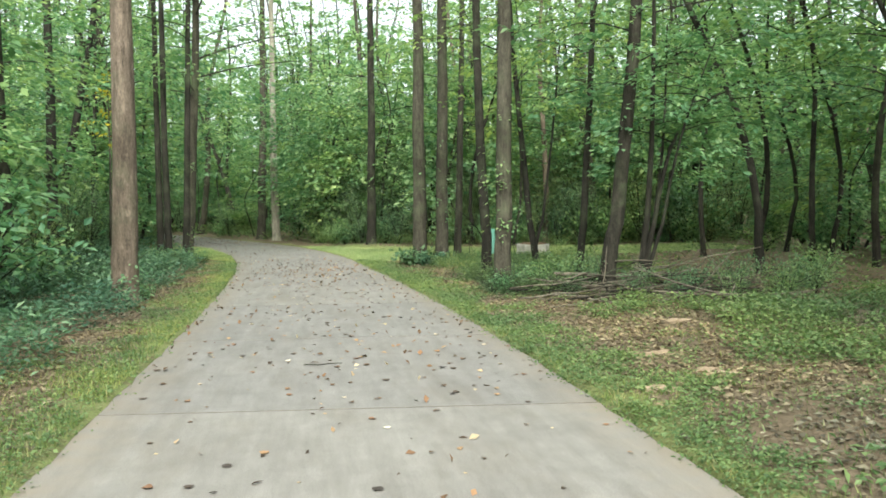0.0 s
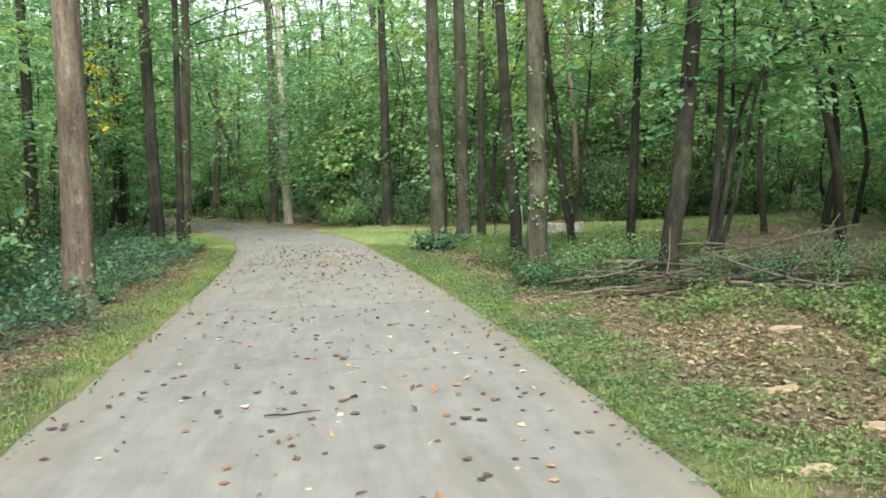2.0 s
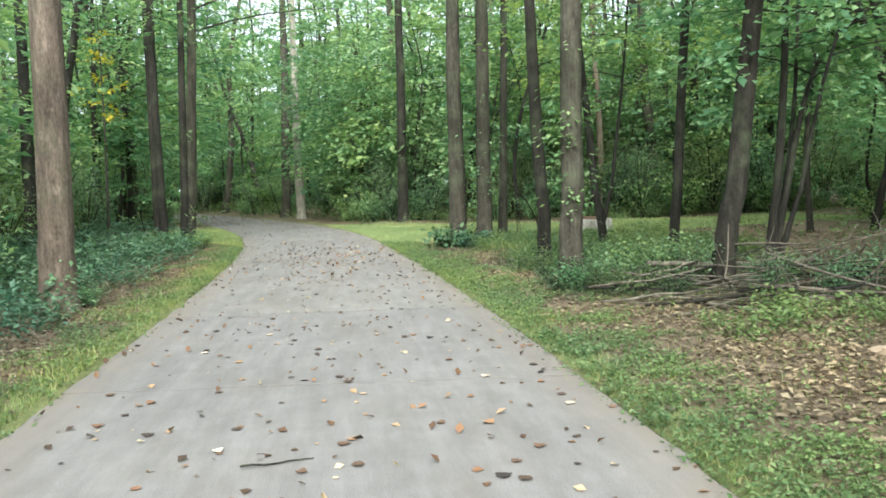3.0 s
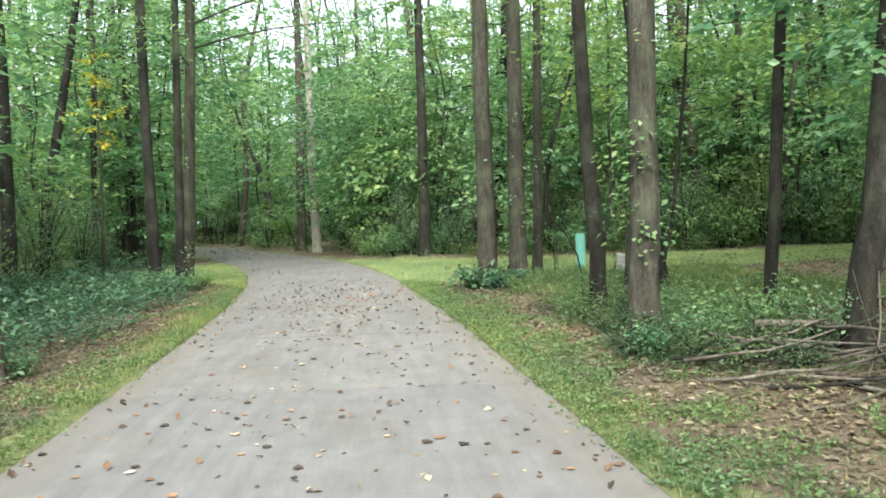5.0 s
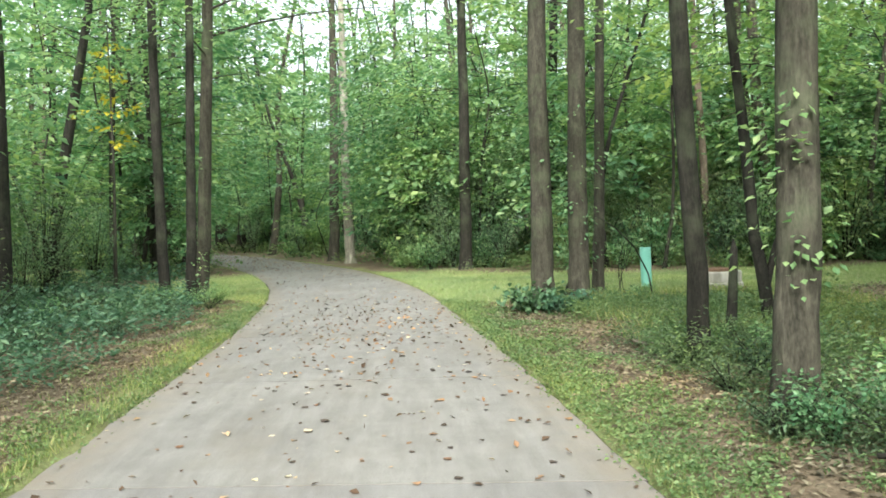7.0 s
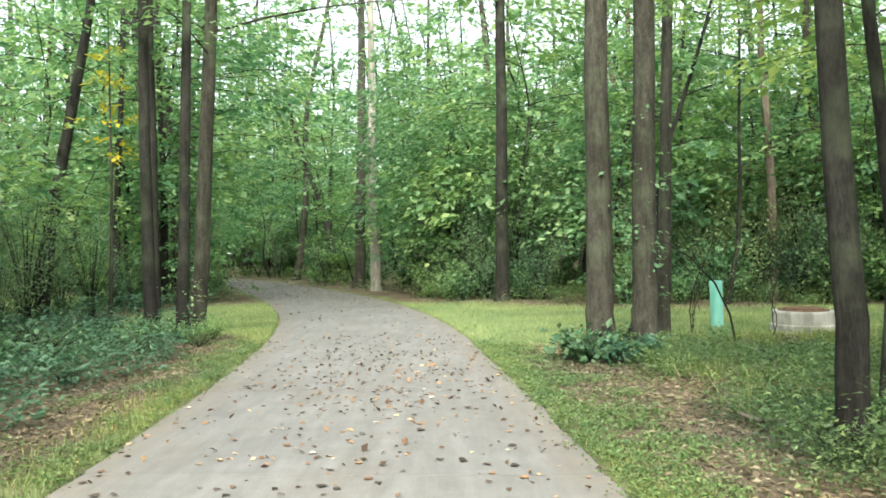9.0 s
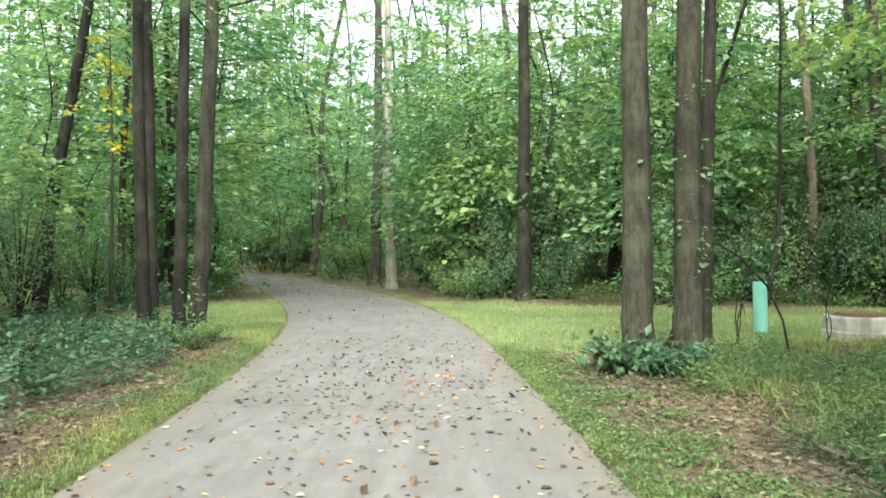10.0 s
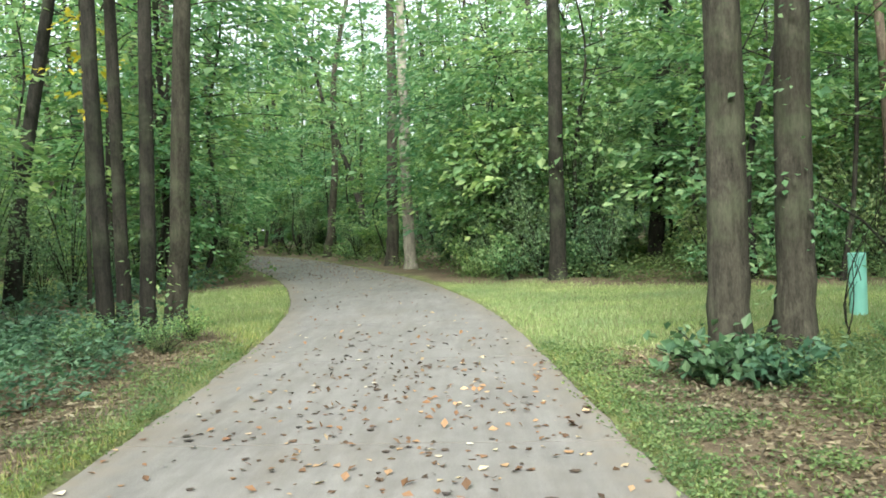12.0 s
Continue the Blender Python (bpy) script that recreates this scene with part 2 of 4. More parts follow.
def mesh_of(name, verts, quads, material, smooth=False, tris=None):
    me = bpy.data.meshes.new(name)
    verts = np.asarray(verts, np.float32).reshape(-1, 3)
    quads = np.asarray(quads, np.int32).reshape(-1, 4)
    tris = np.zeros((0, 3), np.int32) if tris is None else np.asarray(tris, np.int32).reshape(-1, 3)
    me.vertices.add(len(verts))
    me.vertices.foreach_set("co", verts.ravel())
    loops = np.concatenate([quads.ravel(), tris.ravel()])
    me.loops.add(len(loops))
    me.loops.foreach_set("vertex_index", loops)
    n = len(quads) + len(tris)
    me.polygons.add(n)
    start = np.concatenate([np.arange(len(quads)) * 4, len(quads) * 4 + np.arange(len(tris)) * 3]).astype(np.int32)
    me.polygons.foreach_set("loop_start", start)
    me.polygons.foreach_set("use_smooth", np.full(n, smooth))
    me.update(calc_edges=True)
    me.validate()
    me.materials.append(material)
    return me


def part(name, me, parent, label="", kind=""):
    ob = new(name, me)
    ob.parent = parent
    return tagged(ob, label, kind=kind)


def bm_mesh(name, bm, material, smooth=False):
    me = bpy.data.meshes.new(name)
    bm.to_mesh(me)
    bm.free()
    for p in me.polygons:
        p.use_smooth = smooth
    me.materials.append(material)
    return me


def join(pieces):
    """Joins (verts, quads) pairs into one pair."""
    vs, qs, n = [], [], 0
    for v, q in pieces:
        vs.append(v)
        qs.append(np.asarray(q) + n)
        n += len(v)
    return np.concatenate(vs), np.concatenate(qs)


def unit(a):
    return a / np.maximum(np.linalg.norm(a, axis=-1, keepdims=True), 1e-6)


def leaves(c, up, along, size, width=0.64):
    """Folded diamond leaves at c: up is the blade's normal, along its length."""
    along = unit(along)
    side = unit(np.cross(along, up))
    up = unit(np.cross(side, along))
    s = size[:, None]
    v = np.stack([c, c + along * s * 0.5 + side * s * width * 0.5 + up * s * 0.08,
                  c + along * s - up * s * 0.06, c + along * s * 0.45 - side * s * width * 0.5 + up * s * 0.08], 1)
    return v.reshape(-1, 3), np.arange(len(c) * 4).reshape(-1, 4)


def tube(pts, radii, sides=8, rough=0.0, rng=RNG, flare=0.0):
    """A tapered, slightly uneven limb along pts."""
    pts, radii = np.asarray(pts, float), np.asarray(radii, float)
    d = unit(np.gradient(pts, axis=0))
    ref = np.where(np.abs(d[:, 2:3]) > 0.8, np.array([[1.0, 0, 0]]), np.array([[0, 0, 1.0]]))
    a = unit(np.cross(ref, d))
    b = np.cross(d, a)
    ang = np.linspace(0, 2 * math.pi, sides, endpoint=False)
    lump = 1 + rough * (0.5 * np.sin(2 * ang + rng.uniform(0, 6)) + 0.5 * np.sin(3 * ang + rng.uniform(0, 6)))[None, :] + rough * rng.normal(0, 0.35, (len(pts), sides))
    if flare:
        h = pts[:, 2] - pts[0, 2]
        lump = lump + flare * np.exp(-h / 0.22)[:, None] * (1 + 0.5 * np.sin(5 * ang + 1.0))[None, :]
    r = radii[:, None] * lump
    v = pts[:, None, :] + a[:, None, :] * (r * np.cos(ang))[..., None] + b[:, None, :] * (r * np.sin(ang))[..., None]
    i, j = np.meshgrid(np.arange(len(pts) - 1), np.arange(sides), indexing="ij")
    k = (j + 1) % sides
    q = np.stack([i * sides + j, i * sides + k, (i + 1) * sides + k, (i + 1) * sides + j], -1).reshape(-1, 4)
    return v.reshape(-1, 3), q


def smooth_axis(knots, steps):
    """Points along a smooth line through knots of (z, x, y)."""
    k = np.asarray(knots, float)
    z = np.concatenate([np.linspace(k[0, 0], min(k[-1, 0], 1.2), 7)[:-1], np.linspace(min(k[-1, 0], 1.2), k[-1, 0], steps)])
    x, y = np.interp(z, k[:, 0], k[:, 1]), np.interp(z, k[:, 0], k[:, 2])
    for _ in range(3):
        x[1:-1] = (x[:-2] + 2 * x[1:-1] + x[2:]) / 4
        y[1:-1] = (y[:-2] + 2 * y[1:-1] + y[2:]) / 4
    return np.stack([x, y, z], 1)


def boughs(rng, axis, radius, zmin, zmax, reach, count, per, size, flat=0.35, rise=0.3, profile="round", droop=0.12):
    """Limbs that leave the axis between zmin and zmax, and the leaves along them."""
    limbs, cs, ups, alongs, sizes = [], [], [], [], []
    for i in range(count):
        u = (i + rng.uniform(0, 1)) / count
        z = zmin + (zmax - zmin) * u
        shape = {"round": 0.45 + 0.75 * math.sin(math.pi * min(1, u * 0.9 + 0.1)), "cone": 1.1 - 0.85 * u, "even": 1.0}[profile]
        ln = reach * shape * rng.uniform(0.55, 1.15)
        az = i * 2.4 + rng.normal(0, 0.5)
        out = np.array([math.cos(az), math.sin(az), 0])
        side = np.array([-out[1], out[0], 0])
        base = np.array([np.interp(z, axis[:, 2], axis[:, 0]), np.interp(z, axis[:, 2], axis[:, 1]), z])
        s = np.linspace(0, 1, 5)[:, None]
        bend = rng.normal(0, 0.18)
        line = base + out * ln * s + np.array([0, 0, 1]) * ln * (rise * s - droop * s ** 2 * 1.6) + side * ln * bend * s ** 2
        r0 = max(0.006, min(radius * 0.3, ln * 0.0085))
        limbs.append(tube(line, np.linspace(r0, r0 * 0.2, 5), 3, 0, rng))
        n = int(per * (0.5 + 0.6 * ln / reach))
        m = max(3, int(ln * 2.6))
        tc = np.sort(rng.beta(2.0, 1.1, m))
        wc = flat * ln * (1.05 - 0.6 * tc) * rng.normal(0, 0.9, m)
        pick = rng.integers(0, m, n)
        loose = 0.12 + 0.07 * ln
        t = np.clip(tc[pick] + rng.normal(0, loose / max(ln, 0.3) * 0.8, n), 0.08, 1.1)
        p = np.stack([np.interp(t, s[:, 0], line[:, k]) for k in range(3)], 1) + out * (np.maximum(t - 1, 0) * ln)[:, None]
        wide = wc[pick] + rng.normal(0, loose, n)
        p = p + side * wide[:, None] + out * (np.abs(wide) * 0.35)[:, None]
        p[:, 2] += rng.normal(0, 0.12, m)[pick] * ln * 0.5 + rng.normal(0, 0.04 + 0.018 * ln, n) - np.abs(wide) * 0.15
        cs.append(p)
        ups.append(np.array([0, 0, 1.0]) + rng.normal(0, 0.33, (n, 3)))
        alongs.append(out + side * np.sign(wide)[:, None] * 0.8 + rng.normal(0, 0.45, (n, 3)) - np.array([0, 0, 0.25]))
        sizes.append(size * rng.uniform(0.6, 1.3, n))
    return limbs, leaves(np.concatenate(cs), np.concatenate(ups), np.concatenate(alongs), np.concatenate(sizes))


# ---- the lie of the land ----
YS = np.linspace(-30, 110, 1401)


def eased(ys, xs):
    v = np.interp(YS, ys, xs)
    k = np.hanning(41)
    k /= k.sum()
    return np.convolve(np.pad(v, 20, "edge"), k, "valid")


LEFT = eased([-30, 5, 14, 18, 22, 26, 28, 30.5, 33, 36, 40, 44, 48, 56, 62, 68, 74, 110], [-1.6, -1.58, -1.56, -1.62, -1.75, -2.02, -2.25, -2.6, -3.1, -3.8, -4.9, -6.2, -7.6, -10.3, -12.9, -16, -20, -56])
RIGHT = eased([-30, 8, 10, 14, 18, 22, 26, 28.5, 31, 33.5, 36, 40, 46, 55, 61, 67, 73, 110], [2.1, 2.2, 2.18, 2.06, 1.89, 1.63, 1.35, 1.1, 0.74, 0.28, -0.22, -1.24, -3.2, -6.2, -8.6, -11.4, -14.6, -50])


def xl(y):
    return np.interp(y, YS, LEFT)


def xr(y):
    return np.interp(y, YS, RIGHT)


def off_path(x, y):
    """Metres outside the path's edge; negative on the path."""
    return np.maximum(xl(y) - x, x - xr(y))


def lawn(x, y):
    """How far a spot belongs to the mown clearings: 0 to 1."""
    a = np.clip((y - 23.4 - 0.12 * np.maximum(x - 3, 0)) / 2.0, 0, 1) * np.clip((np.interp(x, [-2, 1, 3, 8, 17], [38, 36, 34, 32, 31.6]) - y) / 1.6, 0, 1) * np.clip((17 - x) / 3, 0, 1) * (x > xr(y))
    b = np.clip((y - 26.5) / 2.0, 0, 1) * np.clip((38 - y) / 2, 0, 1) * np.clip((x + 7.2) / 1.5, 0, 1) * (x < xl(y))
    c = np.clip((y - 31) / 2.0, 0, 1) * np.clip((47 - y) / 3, 0, 1) * np.clip((-9.4 - x) / 1, 0, 1) * np.clip((x + 19) / 2, 0, 1)
    return np.maximum(np.maximum(a, b), c)


def lie(x, y):
    """The ground's height."""
    o = off_path(x, y)
    far = np.clip((o - 0.05) / 1.6, 0, 1)
    w = 0.035 * np.sin(x * 1.3 + 0.7 * y) + 0.03 * np.sin(1.7 * y - 0.9 * x + 2) + 0.05 * np.sin(0.31 * x + 1) * np.sin(0.23 * y)
    return np.where(o < 0.04, -0.05, far * (0.04 * (1 - lawn(x, y)) + w * (1 - 0.85 * lawn(x, y))) + np.where(o < 0.3, 0.012, 0.012))


gx = np.concatenate([[-500, -250, -120, -70], np.arange(-45, -12, 1.5), np.arange(-12, -4.5, 0.35), np.arange(-4.5, 6, 0.12), np.arange(6, 14, 0.35), np.arange(14, 46, 1.5), [70, 120, 250, 500]])
gy = np.concatenate([[-500, -200, -80, -40, -20, -10], np.arange(-6, 3, 0.5), np.arange(3, 36, 0.22), np.arange(36, 72, 0.4), np.arange(72, 110, 2.0), [130, 180, 300, 600]])
GX, GY = np.meshgrid(gx, gy, indexing="ij")
GZ = lie(GX, GY)
nx, ny = len(gx), len(gy)
ii, jj = np.meshgrid(np.arange(nx - 1), np.arange(ny - 1), indexing="ij")
quads = np.stack([ii * ny + jj, (ii + 1) * ny + jj, (ii + 1) * ny + jj + 1, ii * ny + jj + 1], -1).reshape(-1, 4)
ground_mesh = mesh_of("ground", np.stack([GX, GY, GZ], -1).reshape(-1, 3), quads, GROUND, True)
o = off_path(GX, GY)
green = 0.6 * np.exp(-np.clip(o - 0.2, 0, None) / np.where(GY < 9, 0.4, 0.22)) + 1.0 * lawn(GX, GY)
green = green + 0.15 * np.sin(GX * 2.1 + 1.3 * GY) * np.sin(GY * 1.1 - GX) * (o > 0.6) * (lawn(GX, GY) < 0.3)
att = ground_mesh.attributes.new("grass", "FLOAT", "POINT")
att.data.foreach_set("value", np.clip(green, 0, 1).astype(np.float32).ravel())
tagged(new("ground", ground_mesh), "forest floor of leaf litter, soil and patchy grass", "ground", kind="structure")

# ---- the concrete path, slab by slab ----
JOINTS = [-25.6, -22.0, -18.4, -14.8, -11.2, -7.6, -4.0, -0.6, 2.95, 6.5, 10.2, 13.85, 17.25] + [17.25 + 3.6 * k for k in range(1, 17)]
path = tagged(new("path"), "pale grey concrete greenway path with scattered leaves", "path", kind="structure")


def slab(y0, y1, rng):
    n, m = 13, 9
    gap = 0.012 if 2 < y0 < 7 else 0.004
    s = np.linspace(0, 1, n)
    ym = y0 + gap + (y1 - y0 - 2 * gap) * s
    top = []
    for y in ym:
        slant = float(np.interp(y, [18, 26, 35, 48, 70], [0.115, 0.0, -0.25, -0.36, -0.5]))
        mid = 0.5 * float(xl(y) + xr(y)) if y > 18 else 0.3
        a, b = float(xl(y)), float(xr(y))
        for _ in range(6):
            a, b = float(xl(y - slant * (a - mid))), float(xr(y - slant * (b - mid)))
        a += rng.normal(0, 0.011)
        b += rng.normal(0, 0.011)
        x = a + (b - a) * np.linspace(0, 1, m)
        top.append(np.stack([x, y - slant * (x - mid), np.zeros(m)], 1))
    top = np.array(top)
    rim = top.copy()
    low = top.copy()
    top[0, :, 1] += 0.004
    top[-1, :, 1] -= 0.004
    top[:, 0, 0] += 0.012
    top[:, -1, 0] -= 0.012
    rim[..., 2], low[..., 2] = -0.006, -0.12
    edge = np.zeros((n, m))
    edge[:, 0] = edge[:, -1] = 1
    ring = [(0, j) for j in range(m)] + [(i, m - 1) for i in range(1, n)] + [(n - 1, j) for j in range(m - 2, -1, -1)] + [(i, 0) for i in range(n - 2, 0, -1)]
    idx = lambda i, j: i * m + j
    q = [(idx(i, j), idx(i, j + 1), idx(i + 1, j + 1), idx(i + 1, j)) for i in range(n - 1) for j in range(m - 1)]
    v = list(top.reshape(-1, 3))
    base = len(v)
    v += [rim[i, j] for i, j in ring] + [low[i, j] for i, j in ring]
    k = len(ring)
    for a in range(k):
        b = (a + 1) % k
        q.append((base + a, base + b, idx(*ring[b]), idx(*ring[a])))
        q.append((base + k + a, base + k + b, base + b, base + a))
    me = mesh_of("slab", np.array(v), np.array(q), CONCRETE)
    at = me.attributes.new("edge", "FLOAT", "POINT")
    at.data.foreach_set("value", np.concatenate([edge.ravel(), np.ones(2 * k)]).astype(np.float32))
    soil = me.attributes.new("soil", "FLOAT", "POINT")
    soil.data.foreach_set("value", np.concatenate([np.zeros(n * m), np.ones(2 * k)]).astype(np.float32))
    return me


slab_rng = np.random.default_rng(3)
for y0, y1 in zip(JOINTS[:-1], JOINTS[1:]):
    part("slab", slab(y0, y1, slab_rng), path)
bed_y = np.linspace(-26, 74, 201)
bed_v = np.concatenate([np.stack([xl(bed_y) - 0.02, bed_y, np.full(201, -0.05)], 1), np.stack([xr(bed_y) + 0.02, bed_y, np.full(201, -0.05)], 1)])
bi = np.arange(200)
part("joint_filler", mesh_of("joint_filler", bed_v, np.stack([bi, bi + 201, bi + 202, bi + 1], 1), GROUND), path, "dark soil in the joints")

# ---- trees that stand beside the path ----

def tree(label, x, y, knots, r, bark, height=18.0, crown=None, leaf=LEAF_CANOPY, ivy=None, group="", category="tree", seed=1, forks=(), kind_name="tree"):
    """A tree at x, y. knots: (height, sideways, along) of the trunk's line; crown: settings for boughs(); ivy: (from, to, leaves)."""
    rng = np.random.default_rng(seed)
    r = r * 0.92
    root = tagged(new(kind_name), label, category, group)
    z0 = float(lie(x, y)) - 0.06
    root.matrix_world = pose(x, y, z0)
    last = knots[-1]
    knots = list(knots)
    if last[0] < height:
        slope = ((last[1] - knots[-2][1]) / (last[0] - knots[-2][0]), (last[2] - knots[-2][2]) / (last[0] - knots[-2][0]))
        knots.append((height, last[1] + slope[0] * 0.5 * (height - last[0]), last[2] + slope[1] * 0.5 * (height - last[0])))
    axis = smooth_axis(knots, 16)
    axis[2:-1, :2] += rng.normal(0, r * 0.05, (len(axis) - 3, 2))
    taper = r * (1 - 0.8 * (axis[:, 2] / height) ** 0.9)
    pieces = [tube(axis, np.maximum(taper, 0.012), 14 if r > 0.1 else 9, 0.05, rng, 0.32 if r > 0.1 else 0.2)]
    foliage, twigs = [], []
    for settings in crown or ():
        limbs, fol = boughs(rng, axis, r, **settings)
        twigs += limbs
        foliage.append(fol)
    for fork, fr in forks:
        fax = smooth_axis(fork, 9)
        part("stem", mesh_of("stem", *tube(fax, np.linspace(fr, fr * 0.3, 15), 7, 0.05, rng), bark, True), root)
        limbs, fol = boughs(rng, fax, fr, zmin=fax[-1, 2] * 0.55, zmax=fax[-1, 2], reach=1.8, count=12, per=105, size=0.125, rise=0.4, droop=0.25)
        twigs += limbs
        foliage.append(fol)
    part("trunk", mesh_of("trunk", *join(pieces), bark, True), root)
    if twigs:
        part("branchwork", mesh_of("branchwork", *join(twigs), bark, True), root, kind="stuff")
    if foliage:
        part("crown", mesh_of("crown", *join(foliage), leaf), root)
    if ivy:
        a, b, n = ivy
        m = max(5, n // 16)
        pick = rng.integers(0, m, n)
        z = np.clip((a + (b - a) * rng.beta(1.3, 1.5, m))[pick] + rng.normal(0, 0.1, n), a * 0.5, b + 0.2)
        az = rng.uniform(0, 6.283, m)[pick] + rng.normal(0, 0.5, n)
        rr = np.interp(z, axis[:, 2], taper) + np.abs(rng.normal(0, 0.1, n)) * rng.uniform(0.4, 2.0, m)[pick] + 0.01
        out = np.stack([np.cos(az), np.sin(az), np.zeros(n)], 1)
        c = np.stack([np.interp(z, axis[:, 2], axis[:, 0]), np.interp(z, axis[:, 2], axis[:, 1]), z], 1) + out * rr[:, None]
        c += rng.normal(0, 0.02, (n, 3))
        me = mesh_of("ivy", *leaves(c, out * 0.4 + np.array([0, 0, 1]) + rng.normal(0, 0.3, (n, 3)), out - np.array([0, 0, 0.4]) + rng.normal(0, 0.4, (n, 3)), rng.uniform(0.04, 0.095, n), 0.7), LEAF_UNDER)
        part("ivy", me, root, "light green climbing leaves")
    return root


TOP = dict(zmin=8.5, zmax=18.5, reach=3.2, count=20, per=42, size=0.2, flat=0.4, rise=0.6)
LOW = dict(zmin=3.8, zmax=9.0, reach=2.6, count=13, per=95, size=0.13, flat=0.38, rise=0.34)
THIN = dict(zmin=3.2, zmax=10.5, reach=2.3, count=17, per=105, size=0.135, flat=0.45, rise=0.5, droop=0.25)

tree("large straight tree with reddish-brown bark beside the path", -2.98, 14.88, [(0, 0, 0), (1, 0.02, 0), (2.7, 0.06, 0), (4.4, 0.09, 0)], 0.235, BARK_BROWN, 20, [TOP], ivy=(0.1, 0.7, 90), seed=11)
tree("straight grey-brown tree at the edge of the clearing", -3.97, 25.97, [(0, 0.04, 0), (2, 0.02, 0), (3.9, 0, 0), (5.8, 0.02, 0)], 0.125, BARK_DARK, 19, [TOP], seed=12)
tree("straight grey-brown tree close behind another", -4.46, 27.82, [(0, 0, 0), (2.4, 0.01, 0), (4.8, 0.01, 0)], 0.12, BARK_DARK, 18, [TOP], seed=13)
tree("slender dark tree with a few climbing leaves", -3.48, 26.2, [(0, 0, 0), (2.7, 0.07, 0), (5.2, 0.2, 0)], 0.115, BARK_DARK, 17, [TOP], ivy=(0.2, 3.6, 150), seed=14)
tree("grey tree with a slight lean and climbing leaves", -3.56, 27.58, [(0, -0.05, 0), (2.3, 0.1, 0), (5.4, 0.32, 0)], 0.17, BARK_GREY, 19, [TOP, dict(LOW, zmin=4.6, zmax=11, reach=3.6, count=24, per=130, size=0.15)], ivy=(0.1, 3.0, 160), seed=15)
tree("dark leaning tree among the shrubs by the field", -8.76, 32.54, [(0, 0, 0), (1.6, 0.11, 0), (3, 0.37, 0), (5.3, 0.9, 0), (7.8, 1.43, 0)], 0.2, BARK_DARK, 15, [dict(TOP, zmin=6, zmax=14.5, size=0.18)], seed=16)
tree("tall pale-barked tree at the path's bend", -1.5, 44.9, [(0, 0.02, 0), (5.8, -0.04, 0), (11.2, 0.04, 0)], 0.23, BARK_PALE, 23, [dict(TOP, zmin=11, zmax=22, size=0.22)], seed=17)
tree("tall grey tree behind a pale one", -2.39, 47.56, [(0, 0, 0), (6.1, 0.25, 0), (12, 0.38, 0)], 0.27, BARK_GREY, 23, [dict(TOP, zmin=12, zmax=22, size=0.22)], seed=18)
tree("straight dark tree at the wood's edge", 2.55, 34.3, [(0, 0, 0), (4.3, 0.1, 0), (8, 0.14, 0)], 0.2, BARK_DARK, 21, [dict(TOP, zmin=7.5, zmax=20)], ivy=(0.3, 4.5, 160), seed=19)
tree("dark tree leaning slightly at the wood's edge", 5.75, 39.5, [(0, 0, 0), (3.5, 0.25, 0), (7.4, 0.57, 0)], 0.25, BARK_DARK, 20, [dict(TOP, zmin=6, zmax=19)], ivy=(0.3, 6, 240), seed=20)
tree("straight grey-brown tree beside the lawn with plants at its foot", 3.02, 23.0, [(0, 0, 0), (2.9, 0.01, 0), (4.8, 0.03, 0)], 0.205, BARK_GREY, 20, [TOP], seed=21)
tree("grey-brown tree with climbing leaves beside the lawn", 3.63, 23.1, [(0, 0, 0), (2.9, 0.02, 0), (4.9, 0.08, 0)], 0.195, BARK_GREY, 20, [TOP, dict(LOW, zmin=4.4, count=8)], ivy=(0.8, 3.4, 260), seed=22)
tree("slim tree close behind a larger one", 4.43, 25.3, [(0, 0, 0), (1.3, 0.05, 0), (3.1, 0.13, 0), (5.4, 0.22, 0)], 0.125, BARK_GREY, 16, [TOP], seed=23)
tree("dark tree with a curved trunk beside the path", 3.64, 17.37, [(0, 0, 0), (1.1, 0.04, 0), (1.8, 0.0, 0), (2.6, -0.12, 0), (3.6, -0.12, 0)], 0.125, BARK_DARK, 15, [dict(THIN, zmin=5.5, zmax=14)], seed=24)
tree("stout tree with brown bark and ivy beside the path", 3.32, 14.52, [(0, 0, 0), (0.3, 0, 0), (1.75, 0.05, 0), (2.9, 0.08, 0)], 0.165, BARK_GREY, 18, [dict(TOP, zmin=7, zmax=17)], ivy=(0.9, 3.3, 330), seed=25)
tree("thin curved dark tree near the concrete ring", 5.3, 19.5, [(0, 0, 0), (0.27, 0.0, 0), (0.94, -0.13, 0), (1.8, -0.22, 0), (2.9, -0.3, 0), (4.2, -0.45, 0)], 0.09, BARK_DARK, 12, [THIN], seed=26, forks=[([(0.5, -0.05, 0), (1.1, 0.12, 0.05), (2.0, 0.28, 0.1), (3.4, 0.5, 0.2), (5.5, 0.7, 0.3)], 0.05)])
tree("thin dark straight tree beside the brush pile", 5.0, 15.4, [(0, -0.03, 0), (2.0, 0.12, 0), (3.6, 0.24, 0)], 0.085, BARK_DARK, 13, [dict(THIN, zmin=3.6, zmax=12)], seed=27)
tree("dark leaning tree rising from the brush pile", 4.77, 13.34, [(0, 0, 0), (0.36, 0.02, 0), (1.1, 0.12, 0), (2.57, 0.34, 0), (4.18, 0.53, 0)], 0.14, BARK_DARK, 15, [dict(THIN, zmin=3.3, zmax=13, reach=2.6)], seed=28)
